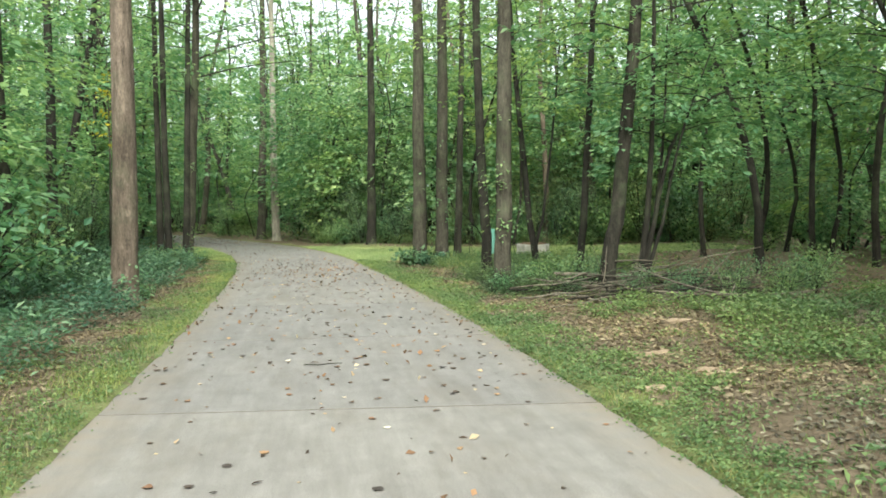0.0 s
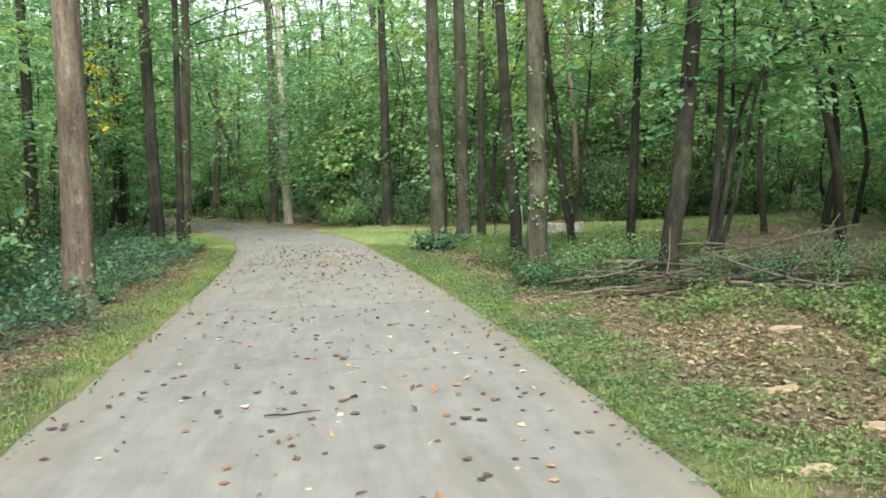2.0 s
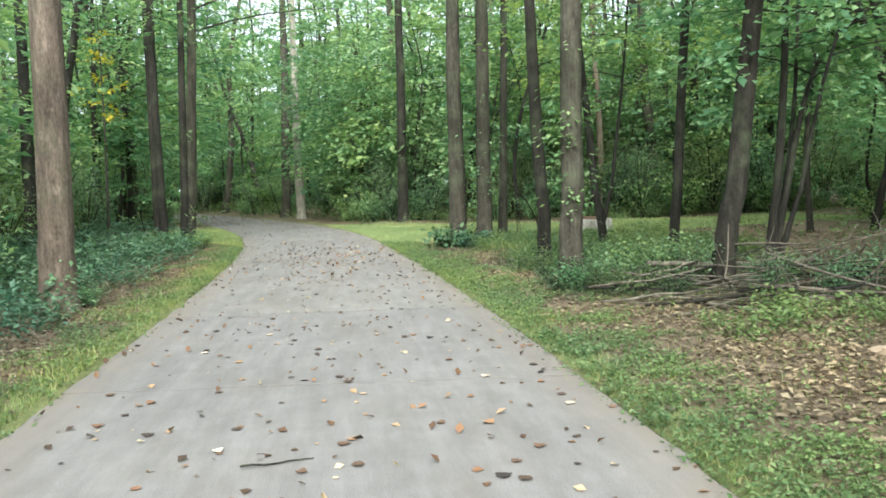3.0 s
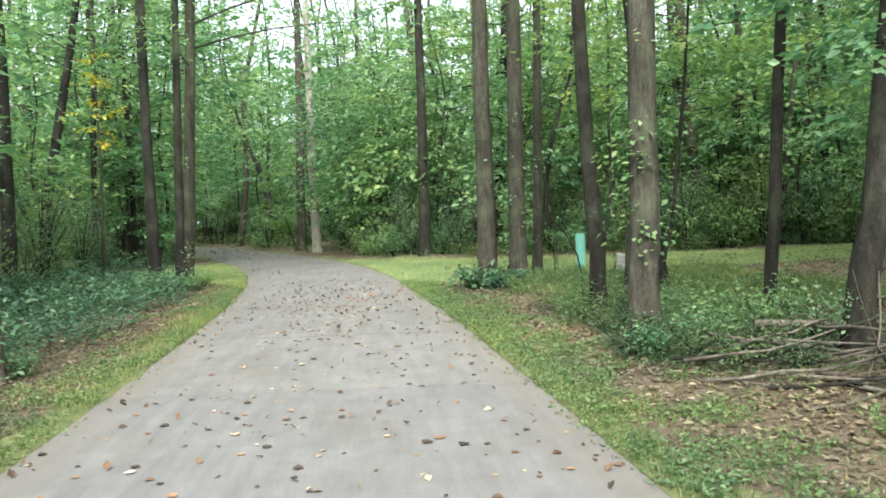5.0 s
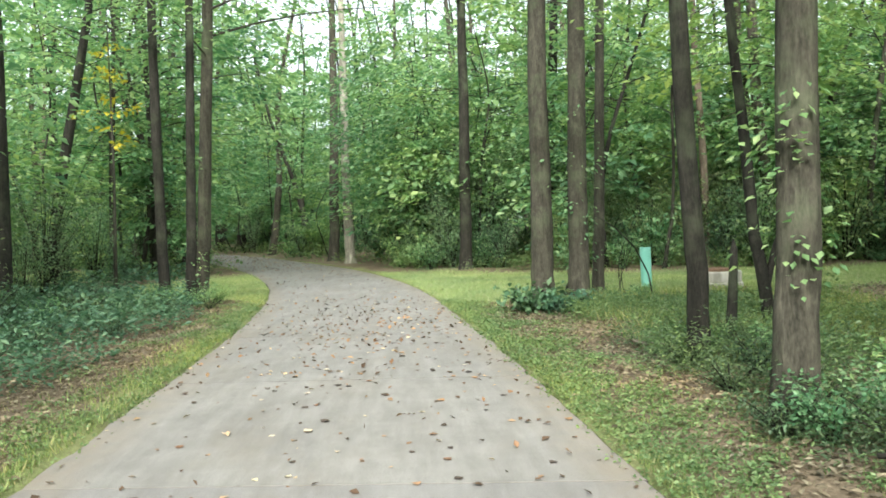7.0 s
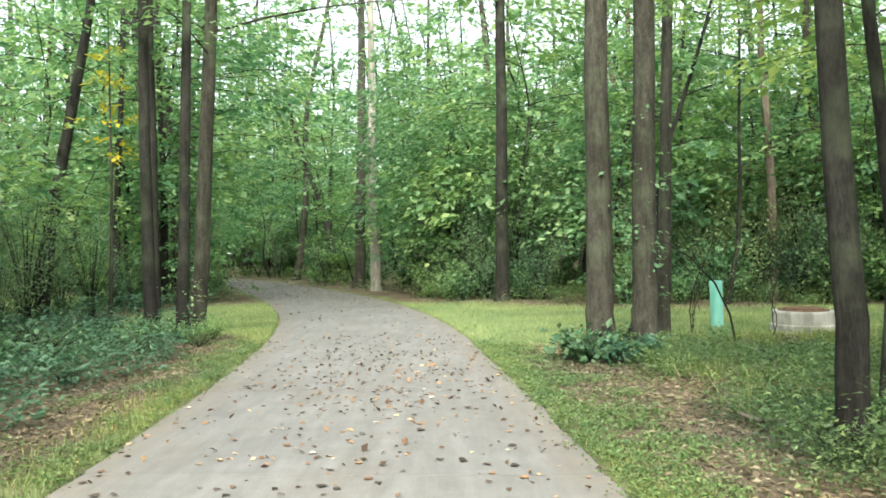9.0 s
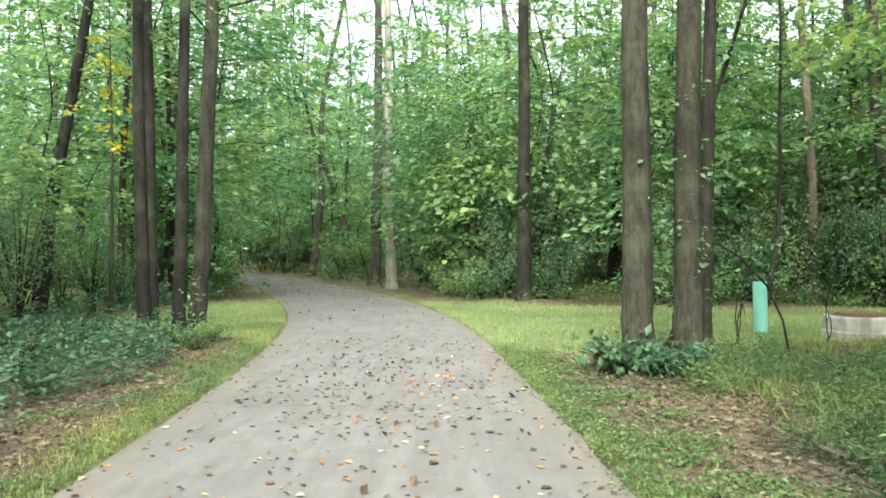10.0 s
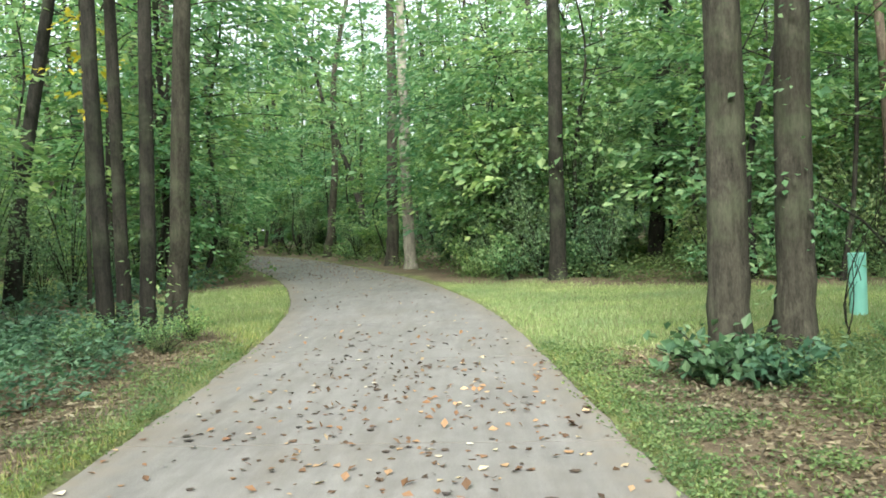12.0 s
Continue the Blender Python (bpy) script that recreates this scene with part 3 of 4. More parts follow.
tree("dark small tree with several bent stems", 5.43, 13.54, [(0, 0, 0), (0.25, 0, 0), (2.1, 0.21, 0), (3.6, 0.25, 0)], 0.065, BARK_DARK, 8, [dict(zmin=2.6, zmax=7.5, reach=1.9, count=13, per=85, size=0.12)], leaf=LEAF_UNDER, seed=29,
     forks=[([(0.1, 0.02, 0), (1.7, 0.38, 0.1), (2.8, 0.7, 0.2), (3.4, 1.31, 0.3), (3.62, 2.03, 0.4)], 0.06), ([(0.1, 0, 0.05), (1.9, 0.5, 0.3), (3.2, 0.72, 0.6), (4.6, 0.8, 0.7)], 0.045), ([(0.1, 0.03, -0.03), (1.2, 0.35, -0.1), (2.6, 0.6, -0.2), (4.2, 1.25, -0.2)], 0.04)])
tree("dark tree deep in the undergrowth", -7.3, 26.6, [(0, 0, 0), (4, 0.1, 0), (8, 0.1, 0)], 0.19, BARK_DARK, 17, [dict(TOP, zmin=7)], seed=30)
tree("dark tree wrapped in leaves in the undergrowth", -5.9, 18.5, [(0, 0, 0), (3, -0.1, 0), (6, -0.1, 0)], 0.17, BARK_DARK, 17, [dict(TOP, zmin=6), dict(LOW, zmin=2.6, zmax=6, reach=2.0)], ivy=(0.2, 3.5, 300), seed=31)
tree("dark tree in the undergrowth with low boughs", -6.6, 17.0, [(0, 0, 0), (3, 0.3, 0), (6, 0.5, 0)], 0.13, BARK_DARK, 14, [dict(THIN, zmin=2.4)], seed=32)
tree("leaning bare trunk far back in the wood", -4.3, 58.0, [(0, 0, 0), (4, -0.9, 0), (8, -2.3, 0)], 0.2, BARK_DARK, 12, [dict(TOP, zmin=8, zmax=11.8, count=12)], seed=33)

# a sprig of yellow leaves on the leaning tree's neighbour
tree("small tree with yellowing leaves in the wood", -6.8, 31.8, [(0, 0, 0), (3, 0.1, 0), (6, 0.1, 0)], 0.06, BARK_GREY, 7.4, [dict(zmin=3.8, zmax=6.6, reach=0.7, count=9, per=24, size=0.16)], leaf=LEAF_YELLOW, seed=34)

# ---- the wood: repeated kinds of tree ----

def kind_tree(label, group, seed, height, r, bark, leaf, crown, wander=0.25, kind_name="tree"):
    rng = np.random.default_rng(seed)
    k = [(0, 0, 0)] + [(height * u, rng.normal(0, wander * (0.3 + u)), rng.normal(0, wander * (0.3 + u))) for u in (0.2, 0.4, 0.65, 1.0)]
    return tree(label, 0, -200, k, r, bark, height, crown, leaf, group=group, seed=seed, kind_name=kind_name, category=kind_name)


TALL = [kind_tree("tall forest tree with a high leafy crown", "tall trees of the wood", 100 + i, h, r, b, LEAF_CANOPY,
                  [dict(TOP, zmin=h * 0.3, zmax=h * 0.6, reach=3.3, count=12, per=66, size=0.2, rise=0.5), dict(TOP, zmin=h * 0.6, zmax=h * 0.97, reach=2.8, count=9, per=30, size=0.21, rise=0.6), dict(LOW, zmin=h * 0.15, zmax=h * 0.4, count=7, per=66, size=0.17)], 0.5)
        for i, (h, r, b) in enumerate([(21, 0.2, BARK_GREY), (19, 0.16, BARK_DARK), (23, 0.23, BARK_GREY), (17, 0.13, BARK_DARK), (20, 0.17, BARK_BROWN)])]
SLIM = [kind_tree("slim forest tree with sparse foliage", "slim trees of the wood", 120 + i, h, r, b, LEAF_CANOPY,
                  [dict(zmin=h * 0.24, zmax=h, reach=2.7, count=15, per=105, size=0.18, flat=0.42, rise=0.42)], 0.7)
        for i, (h, r, b) in enumerate([(12, 0.08, BARK_DARK), (14, 0.1, BARK_GREY), (10, 0.06, BARK_DARK), (15, 0.09, BARK_DARK)])]
UNDER = [kind_tree("young understory tree with layered light leaves", "understory trees", 140 + i, h, r, BARK_DARK, LEAF_UNDER,
                   [dict(zmin=h * 0.27, zmax=h, reach=h * 0.46, count=17, per=105, size=0.195, flat=0.45, rise=0.26, droop=0.2, profile="round")], 0.5, "sapling")
         for i, (h, r) in enumerate([(5.0, 0.04), (6.5, 0.05), (4.0, 0.035), (7.5, 0.06)])]
def shrub(label, group, seed, height, spread, n_stem, per, size, leaf, kind_name="shrub"):
    rng = np.random.default_rng(seed)
    root = tagged(new(kind_name), label, "shrub", group)
    root.matrix_world = pose(0, -200, 0)
    stems, cs, ups, als = [], [], [], []
    for i in range(n_stem):
        az, ln = i * 2.4 + rng.normal(0, 0.4), rng.uniform(0.5, 1.0)
        out = np.array([math.cos(az), math.sin(az), 0])
        s = np.linspace(0, 1, 6)[:, None]
        line = out * spread * ln * s ** 1.5 + np.array([0, 0, 1]) * height * rng.uniform(0.45, 1.0) * (1.15 * s - 0.25 * s ** 2) + out * 0.05
        stems.append(tube(line, np.linspace(0.02, 0.004, 6), 3, 0, rng))
        t = rng.beta(2.0, 1.2, per)
        p = np.stack([np.interp(t, s[:, 0], line[:, k]) for k in range(3)], 1) + rng.normal(0, 0.13 * spread, (per, 3)) * (0.4 + t[:, None])
        p[:, 2] = np.maximum(p[:, 2], 0.04)
        cs.append(p)
        ups.append(np.array([0, 0, 1.0]) + 0.3 * out + rng.normal(0, 0.45, (per, 3)))
        als.append(out + rng.normal(0, 0.7, (per, 3)))
    c = np.concatenate(cs)
    part("branchwork", mesh_of("branchwork", *join(stems), BARK_DARK, True), root, kind="stuff")
    part("foliage", mesh_of("foliage", *leaves(c, np.concatenate(ups), np.concatenate(als), size * rng.uniform(0.6, 1.3, len(c))), leaf), root)
    return root


BUSH = [shrub("leafy green shrub of the undergrowth", "undergrowth shrubs", 180 + i, h, s, n, p, z, LEAF_UNDER) for i, (h, s, n, p, z) in enumerate([(1.6, 0.9, 16, 60, 0.115), (2.3, 1.2, 18, 60, 0.14), (1.1, 0.8, 14, 50, 0.1)])]
DARK = [shrub("dark dense evergreen shrub in the wood", "evergreen shrubs", 190 + i, h, s, n, p, z, LEAF_DARK) for i, (h, s, n, p, z) in enumerate([(2.6, 1.5, 20, 58, 0.15), (3.4, 1.8, 22, 64, 0.17)])]

SCRUB = [shrub("twiggy grey-green brush of thin upright stems", "brush of the wood's edge", 195 + i, h, s, n, p, z, LEAF_SCRUB, "thicket") for i, (h, s, n, p, z) in enumerate([(3.4, 1.1, 22, 95, 0.095), (4.4, 1.3, 24, 105, 0.1), (2.4, 1.0, 20, 80, 0.085)])]

TAKEN = [(-2.98, 14.88), (-3.97, 26.1), (-4.3, 27.4), (-3.45, 26.1), (-3.3, 26.9), (-8.76, 32.5), (-1.5, 44.9), (-2.4, 47.6), (2.55, 34.3), (5.75, 39.5), (3.0, 23.0), (3.8, 23.6), (4.4, 25.3), (3.6, 17.4), (3.3, 14.5),
         (5.3, 19.5), (5.0, 15.4), (4.8, 13.3), (5.4, 13.5), (-7.3, 26.6), (-5.9, 18.5), (-6.6, 17.0), (-4.3, 58.0), (-7.6, 31.4), (5.55, 26.0), (7.0, 25.7)]


def scatter(rng, kinds, count, box, gap, clear, lawn_max=0.15, size=(0.85, 1.2), tilt=2.0, allow=None):
    """Stands copies of the kinds at free spots in box = (x0, x1, y0, y1)."""
    made, tries = 0, 0
    mine = []
    while made < count and tries < count * 40:
        tries += 1
        x, y = rng.uniform(box[0], box[1]), rng.uniform(box[2], box[3])
        if 36 < y < 44.7 and -2.9 < x < 0.6:
            continue  # the pale tree stands free
        if 32 < y < 39.3 and abs(x - 0.6 - 0.206 * (y - 14.5)) < 1.0:
            continue  # so does the dark tree at the wood's edge
        if off_path(x, y) < clear or lawn(x, y) > lawn_max or (allow and not allow(x, y)):
            continue
        if any((x - a) ** 2 + (y - b) ** 2 < gap * gap for a, b in TAKEN + mine):
            continue
        k = rng.uniform(*size)
        copy_thing(kinds[int(rng.integers(len(kinds)))], pose(x, y, float(lie(x, y)) - 0.04, rng.normal(0, tilt), rng.normal(0, tilt), rng.uniform(0, 360)) @ Matrix.Diagonal((k, k, k * rng.uniform(0.92, 1.1), 1)))
        mine.append((x, y))
        made += 1
    return mine


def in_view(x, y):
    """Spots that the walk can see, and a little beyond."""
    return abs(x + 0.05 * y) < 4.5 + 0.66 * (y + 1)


wood = np.random.default_rng(21)
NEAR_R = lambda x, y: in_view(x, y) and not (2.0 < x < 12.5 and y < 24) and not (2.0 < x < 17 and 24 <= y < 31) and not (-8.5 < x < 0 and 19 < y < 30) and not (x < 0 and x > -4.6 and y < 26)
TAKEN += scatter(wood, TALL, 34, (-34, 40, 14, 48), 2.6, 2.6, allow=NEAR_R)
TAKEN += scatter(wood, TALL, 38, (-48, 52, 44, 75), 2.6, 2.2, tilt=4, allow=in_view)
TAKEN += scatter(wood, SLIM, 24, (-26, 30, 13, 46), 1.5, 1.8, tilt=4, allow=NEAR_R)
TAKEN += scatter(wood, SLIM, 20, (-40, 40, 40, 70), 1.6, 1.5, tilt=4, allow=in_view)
# unseen trees: they close the wood behind the start and shade the path
TAKEN += scatter(wood, TALL, 10, (-18, 20, -18, 6), 3.6, 3.4)
# unseen tall trees added to block the sun from brush heap, verges and path
for i, (x, y) in enumerate(((5.4, 1.6), (8.2, -0.6), (6.6, -4.2), (10.4, 3.0), (4.7, -2.4), (-4.8, -1.0), (-6.4, 2.2), (7.6, 3.4))):
    copy_thing(TALL[i % 5], pose(x, y, float(lie(x, y)) - 0.04, 0, 0, 50 * i) @ Matrix.Diagonal((0.95, 0.95, 0.9, 1)))
    TAKEN.append((x, y))
TAKEN += scatter(wood, TALL, 11, (8, 30, 37, 60), 2.4, 2.8)
# added on the right, mostly out of view, to shade path and brush
TAKEN += scatter(wood, TALL, 7, (9.5, 18, 2, 14), 3.0, 4.0)
TAKEN += scatter(wood, SLIM, 9, (8.8, 17, 14, 22.5), 1.6, 4.0, tilt=5)
scatter(wood, DARK, 3, (10.5, 17, 14.5, 20), 1.4, 4.0, tilt=0, size=(0.4, 0.7))
TAKEN += scatter(wood, TALL, 10, (-28, 4, 50, 72), 2.4, 1.6)
TAKEN += scatter(wood, TALL, 20, (-26, 12, 70, 94), 2.6, 2.0, tilt=4)
TAKEN += scatter(wood, TALL, 9, (-25, -9, 76, 92), 1.8, 1.5, tilt=4, size=(1.05, 1.25))
scatter(wood, UNDER, 8, (-22, -9, 72, 86), 1.5, 1.5, size=(1.2, 1.6))
TAKEN += scatter(wood, SLIM, 9, (-22, 2, 48, 72), 1.6, 1.2, tilt=4)
scatter(wood, UNDER, 16, (-24, -2, 50, 72), 1.6, 1.2)
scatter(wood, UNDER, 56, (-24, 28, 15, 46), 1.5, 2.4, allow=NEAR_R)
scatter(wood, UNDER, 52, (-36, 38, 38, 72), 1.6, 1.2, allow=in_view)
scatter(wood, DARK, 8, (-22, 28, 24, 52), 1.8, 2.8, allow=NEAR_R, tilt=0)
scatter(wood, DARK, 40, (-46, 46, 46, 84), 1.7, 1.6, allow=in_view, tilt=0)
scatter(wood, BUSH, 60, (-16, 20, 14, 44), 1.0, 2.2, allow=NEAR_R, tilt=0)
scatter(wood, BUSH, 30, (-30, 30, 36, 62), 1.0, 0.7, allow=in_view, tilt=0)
# undergrowth close to the start of the walk
scatter(wood, BUSH, 12, (-9.5, -4.4, 9, 18), 0.8, 2.4, tilt=0)
scatter(wood, BUSH[2:], 6, (-8.5, -4.6, 18, 26), 0.8, 2.4, tilt=0, size=(0.45, 0.7))
scatter(wood, UNDER, 11, (-13, -5.6, 12, 20), 1.3, 3.5, tilt=2)
scatter(wood, DARK, 5, (-13, -6.2, 14, 20), 1.4, 3.5, tilt=0)
scatter(wood, DARK, 2, (-12, -8.2, 27, 31), 1.4, 3.5, tilt=0)
scatter(wood, TALL, 6, (-20, -11.5, 16, 30), 2.0, 4.0)
scatter(wood, BUSH, 7, (11, 20, 16, 25), 1.0, 2.4, tilt=0)
scatter(wood, UNDER, 12, (13, 22, 15, 25), 1.4, 3, tilt=2)
for y in (38.0, 38.8, 40.2, 41.5):
    scatter(wood, BUSH[2:], 4, (-0.2, 13, y - 0.6, y + 0.6), 0.7, 1.2, tilt=0)
    scatter(wood, UNDER, 4, (0.5, 22, y, y + 2.0), 1.2, 1.5)
EDGE = lambda x: float(np.interp(x, [-2, 1, 3, 8, 17, 24], [38.2, 36.2, 34.2, 32.2, 31.8, 28]))
scatter(wood, SCRUB, 24, (0.2, 22, 31.5, 37), 0.9, 1.3, tilt=2, lawn_max=0.3, size=(0.6, 1.0), allow=lambda x, y: 0 < y - EDGE(x) < 2.2)
scatter(wood, SCRUB, 20, (-1.5, 26, 33, 43), 1.3, 1.5, tilt=2, allow=lambda x, y: 2.0 < y - EDGE(x) < 6)
scatter(wood, BUSH, 26, (-0.5, 20, 31.5, 38), 0.6, 1.0, tilt=0, lawn_max=0.4, size=(0.35, 0.7), allow=lambda x, y: -0.3 < y - EDGE(x) < 1.2)
scatter(wood, UNDER, 7, (0, 20, 32, 39), 1.6, 1.6, size=(0.9, 1.3), allow=lambda x, y: 0.3 < y - EDGE(x) < 4.5)
TAKEN += scatter(wood, TALL, 4, (8, 22, 34, 39), 2.4, 2.4, allow=lambda x, y: y - EDGE(x) > 2)
TAKEN += scatter(wood, SLIM, 8, (4, 20, 32.5, 39), 1.4, 2.4, tilt=4, allow=lambda x, y: y - EDGE(x) > 0.6)
scatter(wood, SCRUB, 8, (-12, -5.2, 27.5, 37), 1.0, 1.6, tilt=2, size=(0.5, 0.85), allow=lambda x, y: x + 5.2 < -0.28 * (y - 27))
scatter(wood, SCRUB[2:], 8, (-10.5, -5.4, 17.5, 27), 1.0, 2.6, tilt=2, size=(0.5, 0.85))
scatter(wood, SCRUB, 14, (-17, -4.5, 40, 60), 1.2, 1.0, tilt=2)
scatter(wood, SCRUB, 8, (-22, -4, 60, 74), 1.4, 1.2, tilt=2)
TAKEN += scatter(wood, TALL, 6, (-17, -5, 46, 64), 2.2, 1.2, tilt=3)
for x, y, k in ((-7.6, 41.5, 1.5), (-9.4, 44.5, 1.7), (-8.4, 37.8, 1.3), (-10.6, 48.5, 1.8), (-8.6, 40.0, 1.7)):
    copy_thing(UNDER[3], pose(x, y, float(lie(x, y)) - 0.04, 0, 0, x * 300 % 360) @ Matrix.Diagonal((k, k, k, 1)))
for o in TALL + SLIM + UNDER + BUSH + DARK + SCRUB:
    o.matrix_basis = pose(*[(-30 + 3.1 * i, -34 - (i % 3) * 3, 0) for i in [(TALL + SLIM + UNDER + BUSH + DARK + SCRUB).index(o)]][0])

# far trees, too many to count
rng = np.random.default_rng(61)
stems, fols = [], []
protos = []
for h, r in ((22, 0.2), (19, 0.15), (24, 0.24), (17, 0.12)):
    ax = np.stack([np.cumsum(rng.normal(0, 0.32, 9)), np.cumsum(rng.normal(0, 0.32, 9)), np.linspace(0, h, 9)], 1)
    limbs, fol = boughs(rng, ax, r, zmin=h * 0.12, zmax=h, reach=3.4, count=30, per=38, size=0.45, flat=0.45, rise=0.3)
    protos.append((join([tube(ax, np.linspace(r, 0.04, 9), 7, 0.05, rng)]), fol))
done = 0
while done < 108:
    x, y = rng.uniform(-75, 75), rng.uniform(64, 110)
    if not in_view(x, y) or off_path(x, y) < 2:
        continue
    (sv, sq), (fv, fq) = protos[done % 4]
    a, k = rng.uniform(0, 6.28), rng.uniform(0.8, 1.15)
    turn = np.array([[math.cos(a), -math.sin(a), 0], [math.sin(a), math.cos(a), 0], [0, 0, 1]]) * k
    move = np.array([x, y, -0.1])
    stems.append((sv @ turn.T + move, sq))
    fols.append((fv @ turn.T + move, fq))
    done += 1
tagged(new("far_trunks", mesh_of("far_trunks", *join(stems), BARK_DARK, True)), "dark thin trunks of the far wood", "trees", kind="stuff")
tagged(new("far_foliage", mesh_of("far_foliage", *join(fols), LEAF_CANOPY)), "loose green foliage of the far wood", "foliage", kind="stuff")

# far woods that close the view
rng = np.random.default_rng(77)
n = 36000
ang = rng.uniform(-math.pi, math.pi, n)
ang[:22000] = rng.uniform(-0.95, 0.95, 22000)
rad = rng.uniform(110, 128, n)
zz = np.where(rng.uniform(0, 1, n) < 0.7, rng.uniform(0, 15, n), rng.uniform(0, 26, n)) * (0.8 + 0.2 * np.sin(ang * 23) * np.sin(ang * 9 + 1))
c = np.stack([rad * np.sin(ang), rad * np.cos(ang), zz], 1)
inward = -unit(c * np.array([1, 1, 0.0]))
far_mesh = mesh_of("far_woods", *leaves(c, inward * 0.6 + np.array([0, 0, 0.8]) + rng.normal(0, 0.4, (n, 3)), rng.normal(0, 1, (n, 3)), rng.uniform(1.0, 2.3, n), 0.75), LEAF_CANOPY)
tagged(new("far_woods", far_mesh), "far green woods closing the view", "woods", kind="stuff")


# ---- ground plants ----
def plants(rng, xs, ys, per, height, spread, size, width=0.6, up=0.8):
    """Low plants: rosettes of leaves at the spots xs, ys."""
    n = len(xs) * per
    x, y = np.repeat(xs, per), np.repeat(ys, per)
    az = rng.uniform(0, 6.283, n)
    u = rng.uniform(0, 1, n)
    k = np.repeat(rng.uniform(0.6, 1.3, len(xs)), per)
    out = np.stack([np.cos(az), np.sin(az), np.zeros(n)], 1)
    c = np.stack([x, y, lie(x, y) + 0.01 + height * k * u], 1) + out * (spread * k * rng.uniform(0.1, 1, n))[:, None]
    return leaves(c, np.array([0, 0, up]) + out * 0.25 + rng.normal(0, 0.3, (n, 3)), out + rng.normal(0, 0.35, (n, 3)) + np.array([0, 0, 0.15]), size * k * rng.uniform(0.6, 1.3, n), width)


def spots(rng, n, box, keep):
    x, y = rng.uniform(box[0], box[1], n), rng.uniform(box[2], box[3], n)
    m = keep(x, y)
    return x[m], y[m]


def ripple(x, y):
    return 0.5 + 0.25 * np.sin(1.9 * x + 0.8 * y + 1) + 0.25 * np.sin(1.3 * y - 2.3 * x)


def patchy(x, y):
    """Uneven patches, half a metre to two metres wide, 0 to 1."""
    return np.array([0.5 + 0.5 * noise.fractal(Vector((a * 1.3, b * 1.0, 4.2)), 1.0, 2.0, 4) for a, b in zip(x, y)])


rng = np.random.default_rng(5)
cover = []
x, y = spots(rng, 4800, (-7.0, -2.5, -2, 27), lambda x, y: (off_path(x, y) > 1.15 + 0.25 * np.sin(y * 1.3)) & (ripple(x, y) > 0.08))
tall = patchy(x * 0.7, y * 0.7) > 0.52
cover.append(plants(rng, x[tall], y[tall], 20, 0.4, 0.24, 0.082, 0.5))
cover.append(plants(rng, x[~tall], y[~tall], 14, 0.2, 0.2, 0.07, 0.5))
x, y = spots(rng, 2600, (-16, -4.5, 14, 40), lambda x, y: (off_path(x, y) > 1.6) & (lawn(x, y) < 0.3))
cover.append(plants(rng, x, y, 10, 0.42, 0.28, 0.13))
near_trees = lambda x, y: (off_path(x, y) > 1.05 + 0.25 * np.sin(y * 2.1)) & (patchy(x * 0.9, y * 0.9) > 0.4 + 0.3 * np.clip(x - 4.1, 0, 1)) & ~((x > 4.1) & (y < 13.8))
bramble = []
for n, tall, wide in ((900, 0.14, 0.14), (600, 0.3, 0.18), (150, 0.55, 0.22)):
    x, y = spots(rng, n, (3.0, 6.4, 12.6, 19.0), near_trees)
    bramble.append(plants(rng, x, y, int(12 + 40 * tall), tall, wide, 0.045, 0.4))
tagged(new("undergrowth", mesh_of("undergrowth", *join(bramble), LEAF_BRAMBLE)), "straggling dark green undergrowth around the tree trunks", "undergrowth", kind="stuff")
tagged(new("ground_cover", mesh_of("ground_cover", *join(cover), LEAF_COVER)), "dense bluish-green ground cover plants beside the path", "ground cover", kind="stuff")

weeds = []
x, y = spots(rng, 450, (3.0, 6.4, 12.6, 19.0), near_trees)
weeds.append(plants(rng, x, y, 22, 0.4, 0.18, 0.05, 0.4))
# soft dark weeds before the brush heap
x, y = spots(rng, 4600, (3.0, 9.5, 5, 12.2), lambda x, y: (off_path(x, y) > 1.5) & (patchy(x * 0.6, y * 0.7) + 0.2 * np.clip(x - 4.3 + 0.12 * (y - 9), -1, 1) > 0.52))
weeds.append(plants(rng, x, y, 14, 0.17, 0.15, 0.05))
# bright weeds between the curved tree and the lawn
x, y = spots(rng, 2800, (3.2, 7.5, 16.5, 23.4), lambda x, y: (off_path(x, y) > 1.5) & (patchy(x * 0.8, y * 0.8) > 0.4))
weeds.append(plants(rng, x, y, 18, 0.24, 0.15, 0.05, 0.38))
# tufts on the litter
x, y = spots(rng, 6500, (2.0, 6.5, 3, 24), lambda x, y: (off_path(x, y) > 0.5) & (patchy(x * 1.4, y * 1.4) > 0.55))
weeds.append(plants(rng, x, y, 9, 0.06, 0.09, 0.031))
x, y = spots(rng, 3200, (-2, 18, 30.8, 38), lambda x, y: (off_path(x, y) > 0.7) & (lawn(x, y) < 0.3))
weeds.append(plants(rng, x, y, 12, 0.35, 0.2, 0.075, 0.45))
# the green strips along the concrete
x, y = spots(rng, 24000, (1.0, 3.7, 2, 25), lambda x, y: (off_path(x, y) > -0.04) & (off_path(x, y) < 1.2) & (patchy(x * 1.5 + 3, y * 1.5) > 0.18 + 0.46 * off_path(x, y)))
weeds.append(plants(rng, x, y, 8, 0.05, 0.08, 0.03))
x, y = spots(rng, 9000, (-3.2, -1.4, 2, 26), lambda x, y: (off_path(x, y) > -0.04) & (off_path(x, y) < 1.2) & (patchy(x * 1.5 + 3, y * 1.5) > 0.26 + np.where(y < 9, 0.22, 0.42) * off_path(x, y)))
